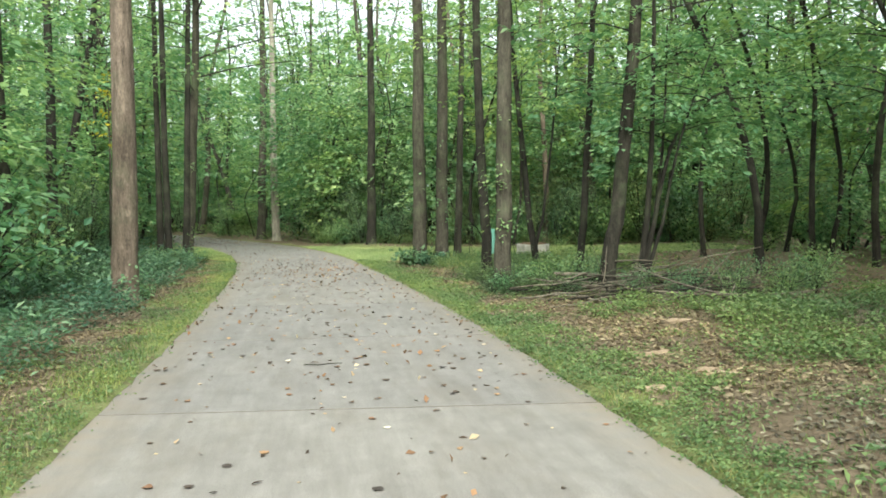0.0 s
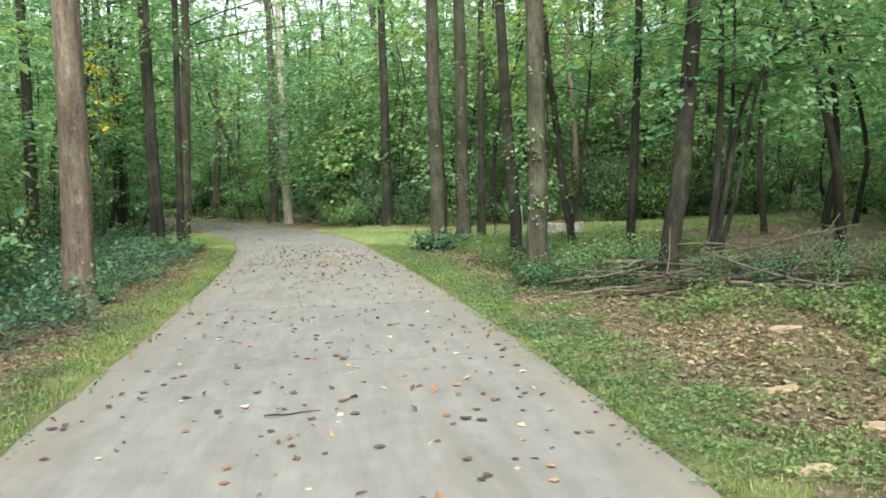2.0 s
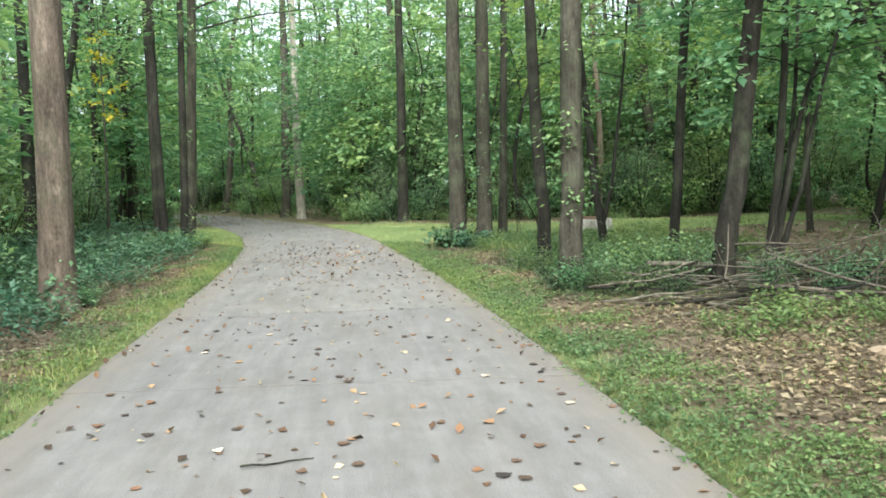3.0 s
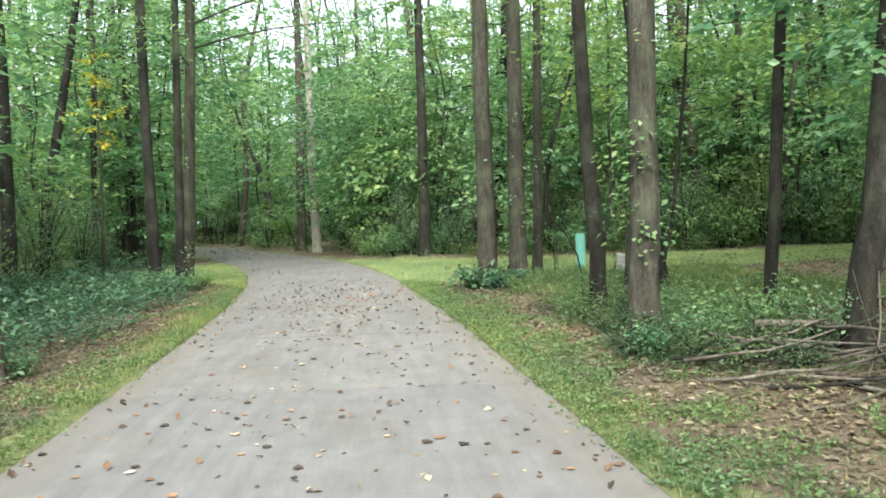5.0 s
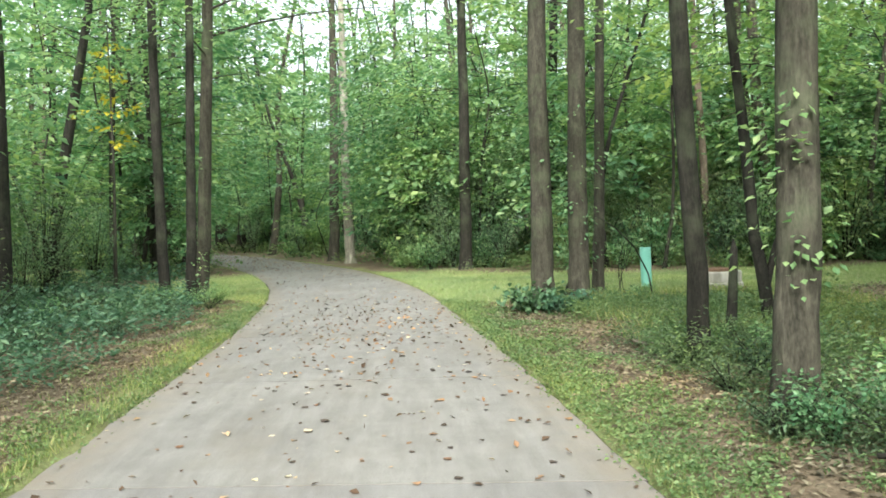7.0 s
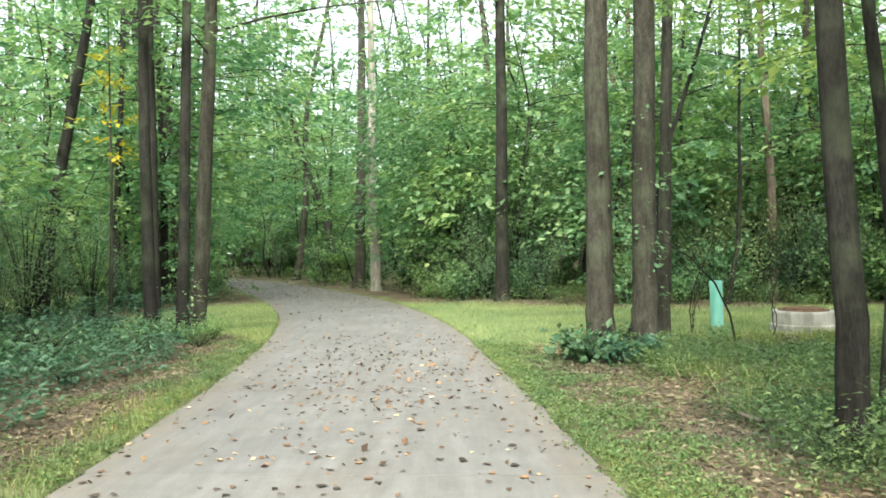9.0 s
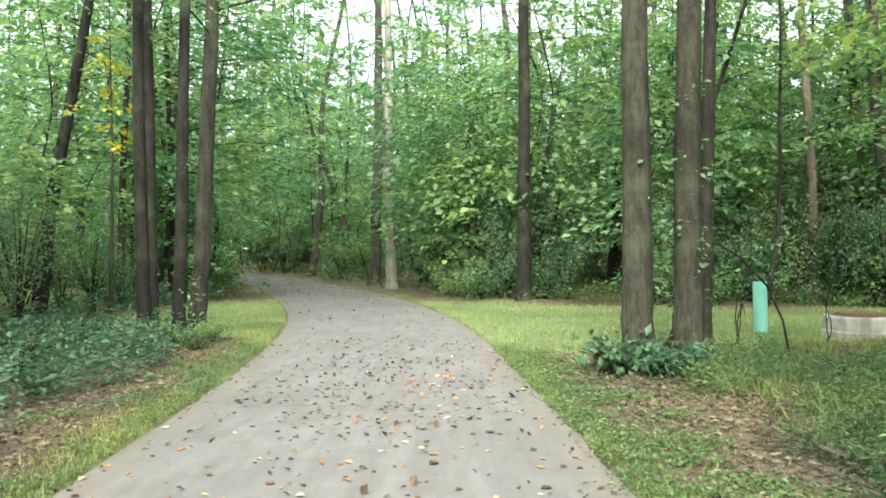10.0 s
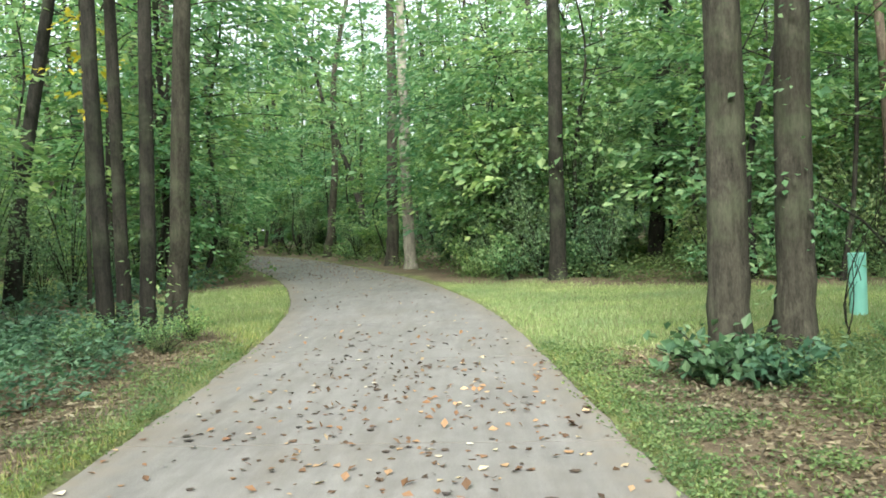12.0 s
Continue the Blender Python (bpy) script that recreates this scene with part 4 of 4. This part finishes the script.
weeds.append(plants(rng, x, y, 8, 0.045, 0.09, 0.03))
x, y = spots(rng, 900, (5, 16, 13.5, 31), lambda x, y: (off_path(x, y) > 1.2) & (lawn(x, y) < 0.25) & (patchy(x * 0.5, y * 0.5) > 0.5))
weeds.append(plants(rng, x, y, 10, 0.25, 0.2, 0.08))
x, y = spots(rng, 1200, (-8, 14, 36.5, 60), lambda x, y: (off_path(x, y) > 0.8) & (lawn(x, y) < 0.5))
weeds.append(plants(rng, x, y, 10, 0.5, 0.3, 0.14))
x, y = spots(rng, 2000, (-26, -3, 40, 74), lambda x, y: (off_path(x, y) > 0.3) & (lawn(x, y) < 0.5))
weeds.append(plants(rng, x, y, 9, 0.6, 0.35, 0.18))
x, y = spots(rng, 1500, (-9, 11, -7, 5), lambda x, y: (off_path(x, y) > 0.2) & (patchy(x * 0.7, y * 0.7) > 0.5))
weeds.append(plants(rng, x, y, 9, 0.12, 0.14, 0.06))
tagged(new("weeds", mesh_of("weeds", *join(weeds), LEAF_WEED)), "bright green low weeds beside the path", "weeds", kind="stuff")


def blades(rng, x, y, height, lean=0.35):
    n = len(x)
    az = rng.uniform(0, 6.283, n)
    h = height * rng.uniform(0.4, 1.25, n)
    side = np.stack([np.cos(az), np.sin(az), np.zeros(n)], 1) * (0.0045 + 0.02 * h)[:, None]
    tip = np.stack([rng.normal(0, lean, n) * h, rng.normal(0, lean, n) * h, h], 1)
    b = np.stack([x, y, lie(x, y) - 0.005], 1)
    v = np.stack([b - side, b + side, b + tip], 1).reshape(-1, 3)
    return v, np.arange(n * 3).reshape(-1, 3)


sets = []
x, y = spots(rng, 90000, (-4.2, -1.5, 3, 30), lambda x, y: (off_path(x, y) > 0.02) & (off_path(x, y) < 1.1 + 0.4 * np.sin(y * 0.9)) & (rng.uniform(0, 1, len(x)) < np.clip(1.15 - np.where(y < 9, 0.8, 1.35) * off_path(x, y), 0.06, 1) * np.clip(patchy(x, y) * 3 - 0.6, 0.05, 1)))
sets.append(blades(rng, x, y, 0.07))
x, y = spots(rng, 110000, (1.0, 4.8, 3, 25), lambda x, y: (off_path(x, y) > 0.02) & (rng.uniform(0, 1, len(x)) < np.clip(1.15 - 1.45 * off_path(x, y), 0.13, 1) * np.clip(patchy(x * 1.6, y * 1.6) * 4 - 1.4, 0.06, 1)))
sets.append(blades(rng, x, y, 0.055))
x, y = spots(rng, 16000, (3.4, 7.8, 17.0, 24.6), lambda x, y: (off_path(x, y) > 1.6) & (patchy(x, y) > 0.4))
sets.append(blades(rng, x, y, 0.2))
v = np.concatenate([s[0] for s in sets])
off = np.cumsum([0] + [len(s[0]) for s in sets[:-1]])
tri = np.concatenate([s[1] + k for s, k in zip(sets, off)])
tagged(new("grass", mesh_of("grass", v, np.zeros((0, 4)), GRASS, False, tri)), "short patchy grass along the verges and clearing", "grass", kind="stuff")

x, y = spots(rng, 190000, (-8, 15, 23, 39), lambda x, y: (off_path(x, y) > 0.02) & (lawn(x, y) > rng.uniform(0, 1, len(x))))
fx, fy = spots(rng, 60000, (-19, -9, 31, 47), lambda x, y: lawn(x, y) > rng.uniform(0, 1, len(x)))
x, y = np.concatenate([x, fx]), np.concatenate([y, fy])
v, tri = blades(rng, x, y, 0.07)
tagged(new("lawn", mesh_of("lawn", v, np.zeros((0, 4)), LAWN, False, tri)), "pale mown grass of the clearing", "grass", kind="stuff")

# leaf litter on the bare soil
x, y = spots(rng, 110000, (-8, 11, -5, 26), lambda x, y: (off_path(x, y) > 0.1) & (lawn(x, y) < 0.6) & (rng.uniform(0, 1, len(x)) < 0.15 + 0.6 * (off_path(x, y) > 0.6)))
n = len(x)
lit = leaves(np.stack([x, y, lie(x, y) + rng.uniform(0.004, 0.03, n)], 1), np.array([0, 0, 1.0]) + rng.normal(0, 0.3, (n, 3)), np.stack([rng.normal(0, 1, n), rng.normal(0, 1, n), rng.normal(0, 0.1, n)], 1), rng.uniform(0.035, 0.095, n), 0.55)
x, y = spots(rng, 75000, (1.6, 7.5, 2, 25), lambda x, y: (off_path(x, y) > 0.3) & (lawn(x, y) < 0.5) & (rng.uniform(0, 1, len(x)) < np.clip(off_path(x, y) * 1.2 - 0.2, 0, 1) * np.clip(patchy(x * 1.2 + 9, y * 1.2) * 3 - 0.7, 0.1, 1)))
n = len(x)
more = leaves(np.stack([x, y, lie(x, y) + rng.uniform(0.006, 0.035, n)], 1), np.array([0, 0, 1.0]) + rng.normal(0, 0.45, (n, 3)), np.stack([rng.normal(0, 1, n), rng.normal(0, 1, n), rng.normal(0, 0.2, n)], 1), rng.uniform(0.025, 0.085, n), 0.42)
x, y = spots(rng, 16000, (-3.4, -1.9, 2, 27), lambda x, y: (off_path(x, y) > 0.35) & (off_path(x, y) < 1.5))
n = len(x)
left = leaves(np.stack([x, y, lie(x, y) + rng.uniform(0.006, 0.03, n)], 1), np.array([0, 0, 1.0]) + rng.normal(0, 0.45, (n, 3)), np.stack([rng.normal(0, 1, n), rng.normal(0, 1, n), rng.normal(0, 0.2, n)], 1), rng.uniform(0.02, 0.07, n), 0.42)
lit = join([lit, more, left])
tagged(new("leaf_litter", mesh_of("leaf_litter", *lit, LITTER)), "brown fallen leaf litter on bare soil", "leaf litter", kind="stuff")
x, y = spots(rng, 52000, (-16, 2.4, 3, 68), lambda x, y: (off_path(x, y) < -0.03) & (rng.uniform(0, 1, len(x)) < np.where(y < 8, 0.09, np.where(y < 17, 0.22, np.where(y < 27, 0.28 + 0.9 * np.exp(-((y - 21.5) / 2.8) ** 2 - ((x - 0.4) / 1.3) ** 2), np.where(y < 40, 0.1, 0.5))))))
n = len(x)
lit = leaves(np.stack([x, y, rng.uniform(0.002, 0.008, n)], 1), np.array([0, 0, 1.0]) + rng.normal(0, 0.25, (n, 3)), np.stack([rng.normal(0, 1, n), rng.normal(0, 1, n), rng.normal(0, 0.2, n) + 0.25], 1), rng.uniform(0.03, 0.078, n), 0.75)
tagged(new("leaf_crumbs", mesh_of("leaf_crumbs", *lit, DEAD_LEAF)), "small dry leaf crumbs strewn over the concrete", "leaf litter", kind="stuff")


# curled leaves on the path that can be told apart
def curled_leaf(seed):
    r = np.random.default_rng(seed)
    s = np.linspace(0, 1, 5)
    w = np.array([0.03, 0.42, 0.55, 0.36, 0.02]) * r.uniform(0.8, 1.1)
    curl = r.uniform(0.15, 0.4)
    rows = [[(t - 0.5, side * k, 0.06 + curl * abs(side) * k + 0.25 * (t - 0.5) ** 2 + r.normal(0, 0.02)) for side in (-1, 0, 1)] for t, k in zip(s, w)]
    v = np.array(rows).reshape(-1, 3)
    q = [(a * 3 + b, a * 3 + b + 1, a * 3 + b + 4, a * 3 + b + 3) for a in range(4) for b in range(2)]
    return mesh_of("fallen_leaf", v, np.array(q), LEAF_ONE, True)


def one_leaf_build(nt):
    col = ramp(nt, nd(nt, "ObjectInfo").outputs["Random"], [(0.0, (0.03, 0.022, 0.018)), (0.4, (0.08, 0.05, 0.03)), (0.6, (0.2, 0.1, 0.05)), (0.8, (0.36, 0.22, 0.11)), (1.0, (0.6, 0.54, 0.42))])
    return nd(nt, "BsdfPrincipled", [("Base Color", mix(nt, 0.4, col, mix(nt, 1.0, col, ramp(nt, spot(nt, 3.0), [(0.3, (0.6, 0.6, 0.6)), (0.7, (1.2, 1.2, 1.2))]), "MULTIPLY")))], i_Roughness=0.75).outputs[0]


LEAF_ONE = mat("dry_leaf", one_leaf_build)
shapes = [curled_leaf(s) for s in range(6)]
count = 0
while count < 295:
    y = float(rng.uniform(2.5, 18) if rng.uniform() < 0.52 else rng.normal(22.5, 3.0))
    x = float(rng.uniform(xl(y) + 0.05, xr(y) - 0.05))
    k = float(rng.uniform(0.035, 0.078))
    ob = new("fallen_leaf", shapes[int(rng.integers(6))])
    ob.matrix_world = pose(x, y, 0.0, 0, 0, float(rng.uniform(0, 360))) @ Matrix.Diagonal((k, k, k, 1))
    tagged(ob, "dry curled brown leaf lying on the concrete", "leaf", "fallen leaves on the path")
    count += 1

# ---- the teal pipe ----


def lathe(rings, sides=28):
    """A turned shape from (radius, height) rings, closed where the radius is 0."""
    bm = bmesh.new()
    loops = []
    for r, z in rings:
        loops.append([bm.verts.new((r * math.cos(a), r * math.sin(a), z)) for a in [2 * math.pi * i / sides for i in range(sides)]] if r > 0 else [bm.verts.new((0, 0, z))])
    for a, b in zip(loops[:-1], loops[1:]):
        for i in range(sides):
            j = (i + 1) % sides
            if len(a) == 1:
                bm.faces.new((a[0], b[j], b[i]))
            elif len(b) == 1:
                bm.faces.new((a[i], a[j], b[0]))
            else:
                bm.faces.new((a[i], a[j], b[j], b[i]))
    return bm


pipe = tagged(new("vent_pipe"), "upright teal plastic pipe standing in the grass", "pipe")
pipe.matrix_world = pose(5.84, 26.9, float(lie(5.84, 26.9)) - 0.03, 1.0, -1.0, 0) @ Matrix.Diagonal((1.07, 1.07, 1.07, 1))
part("pipe_wall", bm_mesh("pipe_wall", lathe([(0.105, 0), (0.105, 0.77), (0.094, 0.77), (0.094, 0.05), (0, 0.05)]), TEAL, False), pipe)
part("rim", bm_mesh("rim", lathe([(0.104, 0.771), (0.107, 0.774), (0.107, 0.788), (0.104, 0.792), (0.096, 0.792), (0.094, 0.771)]), TEAL, False), pipe, "pale rim of the open top")

# ---- the concrete manhole ring ----
ring = tagged(new("manhole"), "weathered concrete manhole ring with a rusty iron cover", "manhole")
ring.matrix_world = pose(6.84, 25.62, -0.03, 0.5, 0.8, 0)
part("concrete_ring", bm_mesh("concrete_ring", lathe([(0.53, 0), (0.53, 0.17), (0.5, 0.19), (0.5, 0.37), (0.485, 0.4), (0.33, 0.4), (0.33, 0.25), (0, 0.25)], 40), RING_CONCRETE), ring)
part("collar", bm_mesh("collar", lathe([(0.4, 0.398), (0.4, 0.42), (0.34, 0.425), (0.33, 0.4)], 40), RUST), ring, "rusty iron frame")
part("cover", bm_mesh("cover", lathe([(0.325, 0.4), (0.325, 0.438), (0.31, 0.444), (0.1, 0.446), (0.09, 0.438), (0, 0.438)], 40), RUST), ring, "rusty iron cover")


# ---- brush pile, sticks and split wood ----
def stick(rng, a, b, r, bend=0.06, sides=6):
    a, b = np.array(a, float), np.array(b, float)
    s = np.linspace(0, 1, 7)[:, None]
    ln = np.linalg.norm(b - a)
    side = unit(np.cross(b - a, [0, 0, 1.0]))
    line = a + (b - a) * s + side * ln * bend * np.sin(s * math.pi * rng.uniform(0.8, 1.8)) + np.array([0, 0, 1]) * rng.normal(0, 0.01, (7, 1))
    return tube(line, np.linspace(r, r * 0.45, 7), sides, 0.12, rng)


rng = np.random.default_rng(9)
pile = tagged(new("brush_pile"), "heap of dead grey branches under the trees", "brush pile")
for i in range(150):
    cx, cy = max(4.0, rng.normal(5.5, 1.1)), rng.normal(12.9, 0.6)
    az, ln = rng.normal(-0.15, 0.7), rng.uniform(0.25, 1.0)
    d = np.array([math.cos(az), math.sin(az)]) * ln
    g = 0.06 + 0.5 * math.exp(-((cx - 5.2) / 1.6) ** 2 - ((cy - 12.9) / 0.7) ** 2) * rng.uniform(0.1, 1)
    p = stick(rng, (cx - d[0], cy - d[1], max(0.04, g + rng.normal(0, 0.06))), (cx + d[0], cy + d[1], max(0.03, g + rng.normal(0, 0.14))), rng.uniform(0.005, 0.02), rng.uniform(0.05, 0.16))
    part("branch", mesh_of("branch", *p, DEADWOOD if rng.uniform() < 0.6 else BARK_DARK, True), pile)
# dark twigs of the heap, added so their colour also imitates its shadows
for i in range(90):
    cx, cy = max(4.4, rng.normal(6.1, 1.2)), rng.normal(13.0, 0.55)
    az, ln = rng.uniform(0, 6.28), rng.uniform(0.15, 0.5)
    g = rng.uniform(0.05, 0.35)
    p = stick(rng, (cx, cy, g), (cx + ln * math.cos(az), cy + ln * math.sin(az), max(0.04, g + rng.normal(0.05, 0.15))), rng.uniform(0.003, 0.009), rng.uniform(0.04, 0.14), 4)
    part("branch", mesh_of("branch", *p, BARK_DARK, True), pile)
for i in range(22):
    cx, cy = rng.uniform(4.2, 7.6), rng.uniform(12.2, 14.2)
    p = stick(rng, (cx, cy, 0.02), (cx + rng.normal(0.1, 0.35), cy + rng.normal(0, 0.2), rng.uniform(0.4, 0.95)), rng.uniform(0.005, 0.011))
    part("branch", mesh_of("branch", *p, DEADWOOD, True), pile)

log = tagged(new("fallen_log"), "mossy pale fallen log lying on the brush", "log")
part("wood", mesh_of("wood", *stick(rng, (3.95, 13.5, 0.42), (6.0, 13.3, 0.36), 0.036, 0.03, 10), DEADWOOD, True), log)
for a, b, r in [((4.8, 12.9, 0.2), (7.4, 11.6, 0.1), 0.022), ((4.7, 12.3, 0.06), (6.4, 12.6, 0.14), 0.022), ((3.75, 13.1, 0.06), (5.2, 12.6, 0.08), 0.018), ((5.2, 13.2, 0.5), (6.3, 11.6, 0.12), 0.022), ((5.9, 12.7, 0.06), (6.7, 12.5, 0.95), 0.012), ((5.7, 12.9, 0.06), (6.3, 13.0, 0.8), 0.009), ((6.3, 12.3, 0.06), (6.05, 12.5, 1.0), 0.01)]:
    tagged(new("fallen_branch", mesh_of("fallen_branch", *stick(rng, a, b, r, 0.12, 8), DEADWOOD, True)), "long bare grey branch lying across the brush", "branch", "fallen branches")


def chunk(seed, ln, w, h):
    r = np.random.default_rng(seed)
    bm = bmesh.new()
    bmesh.ops.create_cube(bm, size=1.0)
    bmesh.ops.subdivide_edges(bm, edges=bm.edges[:], cuts=3, use_grid_fill=True)
    for v in bm.verts:
        u = v.co.x
        v.co = Vector((u * ln, v.co.y * w * (1 - 0.5 * abs(u) ** 2) * (1 + 0.2 * r.normal()), (v.co.z + 0.5) * h * (1 - 0.5 * abs(u)) + 0.01 * r.normal()))
    return bm_mesh("split_wood", bm, SPLIT_WOOD)


for i, (x, y, rz, ln, w) in enumerate([(4.33, 9.6, 5, 0.42, 0.14), (2.95, 8.95, 20, 0.16, 0.1), (3.42, 6.86, -40, 0.42, 0.08), (2.73, 6.37, -25, 0.34, 0.1), (3.3, 7.83, 0, 0.3, 0.05), (3.9, 11.2, 15, 0.25, 0.06)]):
    ob = new("split_wood", chunk(i, ln * 0.75, w * 0.6, 0.04))
    ob.matrix_world = pose(x, y, float(lie(x, y)) - 0.004, 0, 0, rz)
    tagged(ob, "pale split piece of wood lying in the grass", "wood", "split wood pieces")
for i in range(46):
    x, y = float(rng.uniform(2.3, 7.5)), float(rng.uniform(4, 22))
    if off_path(x, y) < 0.5 or off_path(x, y) > 5:
        continue
    az, ln = rng.uniform(0, 6.28), rng.uniform(0.1, 0.4)
    z = float(lie(x, y)) + 0.012
    a, b = (x, y, z), (x + ln * math.cos(az), y + ln * math.sin(az), z + 0.01)
    tagged(new("twig", mesh_of("twig", *stick(rng, a, b, float(rng.uniform(0.004, 0.01))), DEADWOOD, True)), "dry twig lying on the leaf litter", "twig", "twigs on the ground")
tagged(new("twig", mesh_of("twig", *stick(rng, (-0.05, 8.35, 0.012), (0.32, 8.45, 0.014), 0.007, 0.015), BARK_DARK, True)), "dark twig lying on the concrete", "twig")

# bare thin stems by the pipe
for i, (x, y, h) in enumerate(((4.75, 24.6, 1.5), (4.9, 24.9, 1.1), (6.0, 24.8, 0.7), (6.15, 25.05, 1.2), (4.55, 24.3, 0.9))):
    stalk = tagged(new("bare_stem"), "thin bare brown stem standing in the weeds", "stem", "bare stems by the pipe")
    z = float(lie(x, y)) - 0.02
    dx, dy = rng.normal(0, 0.2, 2)
    part("stalk", mesh_of("stalk", *stick(rng, (x, y, z), (x + dx * h, y + dy * h, z + h), 0.009, 0.09), BARK_DARK, True), stalk)
    for k in (0.45, 0.7):
        ex, ey = rng.normal(0, 0.22, 2)
        part("side_shoot", mesh_of("side_shoot", *stick(rng, (x + dx * h * k, y + dy * h * k, z + h * k), (x + dx * h * k + ex, y + dy * h * k + ey, z + h * (k + 0.3)), 0.006, 0.05, 4), BARK_DARK, True), stalk)

# leafy plants at the foot of the paired trees
foot = shrub("large-leaved green plant at a tree's foot", "foot plants", 300, 0.42, 0.5, 20, 24, 0.12, LEAF_COVER)
foot.matrix_basis = pose(2.75, 22.5, 0.03)
copy_thing(foot, pose(3.25, 22.3, 0.03, 0, 0, 120) @ Matrix.Diagonal((0.8, 0.8, 0.8, 1)))
sprig = kind_tree("sapling with bright layered leaves behind a trunk", "", 310, 3.2, 0.011, BARK_DARK, LEAF_UNDER, [dict(zmin=0.9, zmax=3.1, reach=0.5, count=18, per=24, size=0.11, profile="even", rise=0.1)], 0.05)
sprig.matrix_basis = pose(3.3, 23.75, 0.03)
thicket = BUSH[0]
for x, y, k in ((3.3, 14.0, 0.42), (3.9, 14.2, 0.5), (4.3, 14.4, 0.55), (4.4, 17.0, 0.4), (3.95, 18.0, 0.4), (5.0, 24.2, 0.3), (-3.2, 25.6, 0.4), (-3.0, 26.4, 0.4), (-3.9, 25.3, 0.5), (-2.7, 15.2, 0.3)):
    copy_thing(thicket, pose(x, y, float(lie(x, y)) - 0.02, 0, 0, x * 400 % 360) @ Matrix.Diagonal((k * 0.9, k * 0.9, k * 0.7, 1)))
# small dark bushes: two beside the heap, the rest imitate shade within it
for x, y, k in ((4.25, 13.9, 0.3), (4.55, 13.5, 0.28), (5.3, 13.0, 0.22), (6.1, 12.9, 0.26), (6.9, 13.1, 0.3), (7.6, 12.7, 0.28), (8.4, 13.2, 0.34), (5.0, 12.75, 0.2), (5.7, 12.6, 0.22), (6.5, 12.5, 0.24), (7.2, 12.3, 0.26), (7.9, 12.5, 0.3)):
    copy_thing(DARK[0], pose(x, y, float(lie(x, y)) - 0.02, 0, 0, x * 500 % 360) @ Matrix.Diagonal((k, k, k, 1)))

# broken stems and an arching dead branch among the paired trees
for x, y, knots, r, text in ((4.25, 18.1, [(0, 0, 0), (0.5, 0.03, 0), (1.15, 0.07, 0)], 0.055, "short broken dark stem in the weeds"), (3.42, 23.35, [(0, 0, 0), (0.2, 0.05, 0), (0.45, 0.15, 0)], 0.055, "leaning brown stub at a tree's foot")):
    stub = tagged(new("stump"), text, "stump")
    z = float(lie(x, y)) - 0.04
    axis = np.array([(x + dx, y + dy, z + h) for h, dx, dy in knots])
    v, q = tube(axis, np.array([r * 1.25, r, r * 0.7]), 9, 0.12, rng)
    part("wood", mesh_of("wood", v, q, BARK_DARK, True), stub)
    bm = bmesh.new()
    bmesh.ops.create_cone(bm, cap_ends=True, segments=9, radius1=r * 0.72, radius2=r * 0.15, depth=0.12)
    bmesh.ops.translate(bm, verts=bm.verts[:], vec=Vector(axis[-1]) + Vector((0, 0, 0.05)))
    part("splintered_top", bm_mesh("splintered_top", bm, BARK_DARK), stub, "dark splintered break")
arch = np.array([(3.95, 23.3, 1.55), (4.3, 23.2, 1.3), (4.65, 23.3, 0.95), (4.9, 23.45, 0.5), (5.0, 23.5, 0.02)])
tagged(new("fallen_branch", mesh_of("fallen_branch", *tube(arch, np.linspace(0.01, 0.018, 5), 7, 0.1, rng), BARK_DARK, True)), "arching dead branch leaning from a trunk to the ground", "branch")
low_bush = shrub("low dark leafy bush beside the brush heap", "low bushes", 320, 0.62, 0.5, 20, 60, 0.046, LEAF_BRAMBLE)
low_bush.matrix_basis = pose(3.75, 13.2, 0.02) @ Matrix.Diagonal((0.8, 0.8, 0.8, 1))
for x, y, k in ((4.0, 12.8, 0.6), (3.55, 13.7, 0.75), (4.2, 13.6, 0.7), (3.1, 14.2, 0.7), (3.65, 14.9, 0.8), (3.3, 15.6, 0.7), (3.9, 16.4, 0.9), (3.45, 17.1, 0.6), (4.3, 17.6, 0.8), (4.5, 15.2, 0.8), (4.9, 21.9, 0.6), (5.6, 22.8, 0.6),
                (-4.2, 10.4, 0.8), (-3.7, 12.6, 0.6), (-4.6, 14.0, 1.0), (-3.6, 16.4, 0.7), (-4.4, 17.8, 1.1), (-3.8, 19.6, 0.8), (-4.8, 20.6, 1.2), (-3.6, 21.8, 0.7), (-4.4, 23.0, 1.1), (-3.5, 24.2, 0.8), (-5.2, 24.6, 1.4), (-5.6, 22.2, 1.5), (-5.8, 19.2, 1.4), (-5.2, 26.2, 1.3), (-2.9, 25.2, 0.6)):
    copy_thing(low_bush, pose(x, y, float(lie(x, y)) - 0.02, 0, 0, x * 700 % 360) @ Matrix.Diagonal((k, k, k, 1)))
for a, b, r in (((3.35, 18.7, 0.05), (4.2, 18.0, 0.05), 0.022), ((3.5, 17.9, 0.04), (3.9, 17.5, 0.05), 0.012), ((3.6, 20.9, 0.04), (4.5, 20.5, 0.06), 0.016), ((4.1, 22.4, 0.04), (5.2, 22.1, 0.1), 0.02)):
    tagged(new("fallen_branch", mesh_of("fallen_branch", *stick(rng, a, b, r, 0.14, 8), DEADWOOD, True)), "crooked dead branch lying among the weeds", "branch", "branches among the weeds")
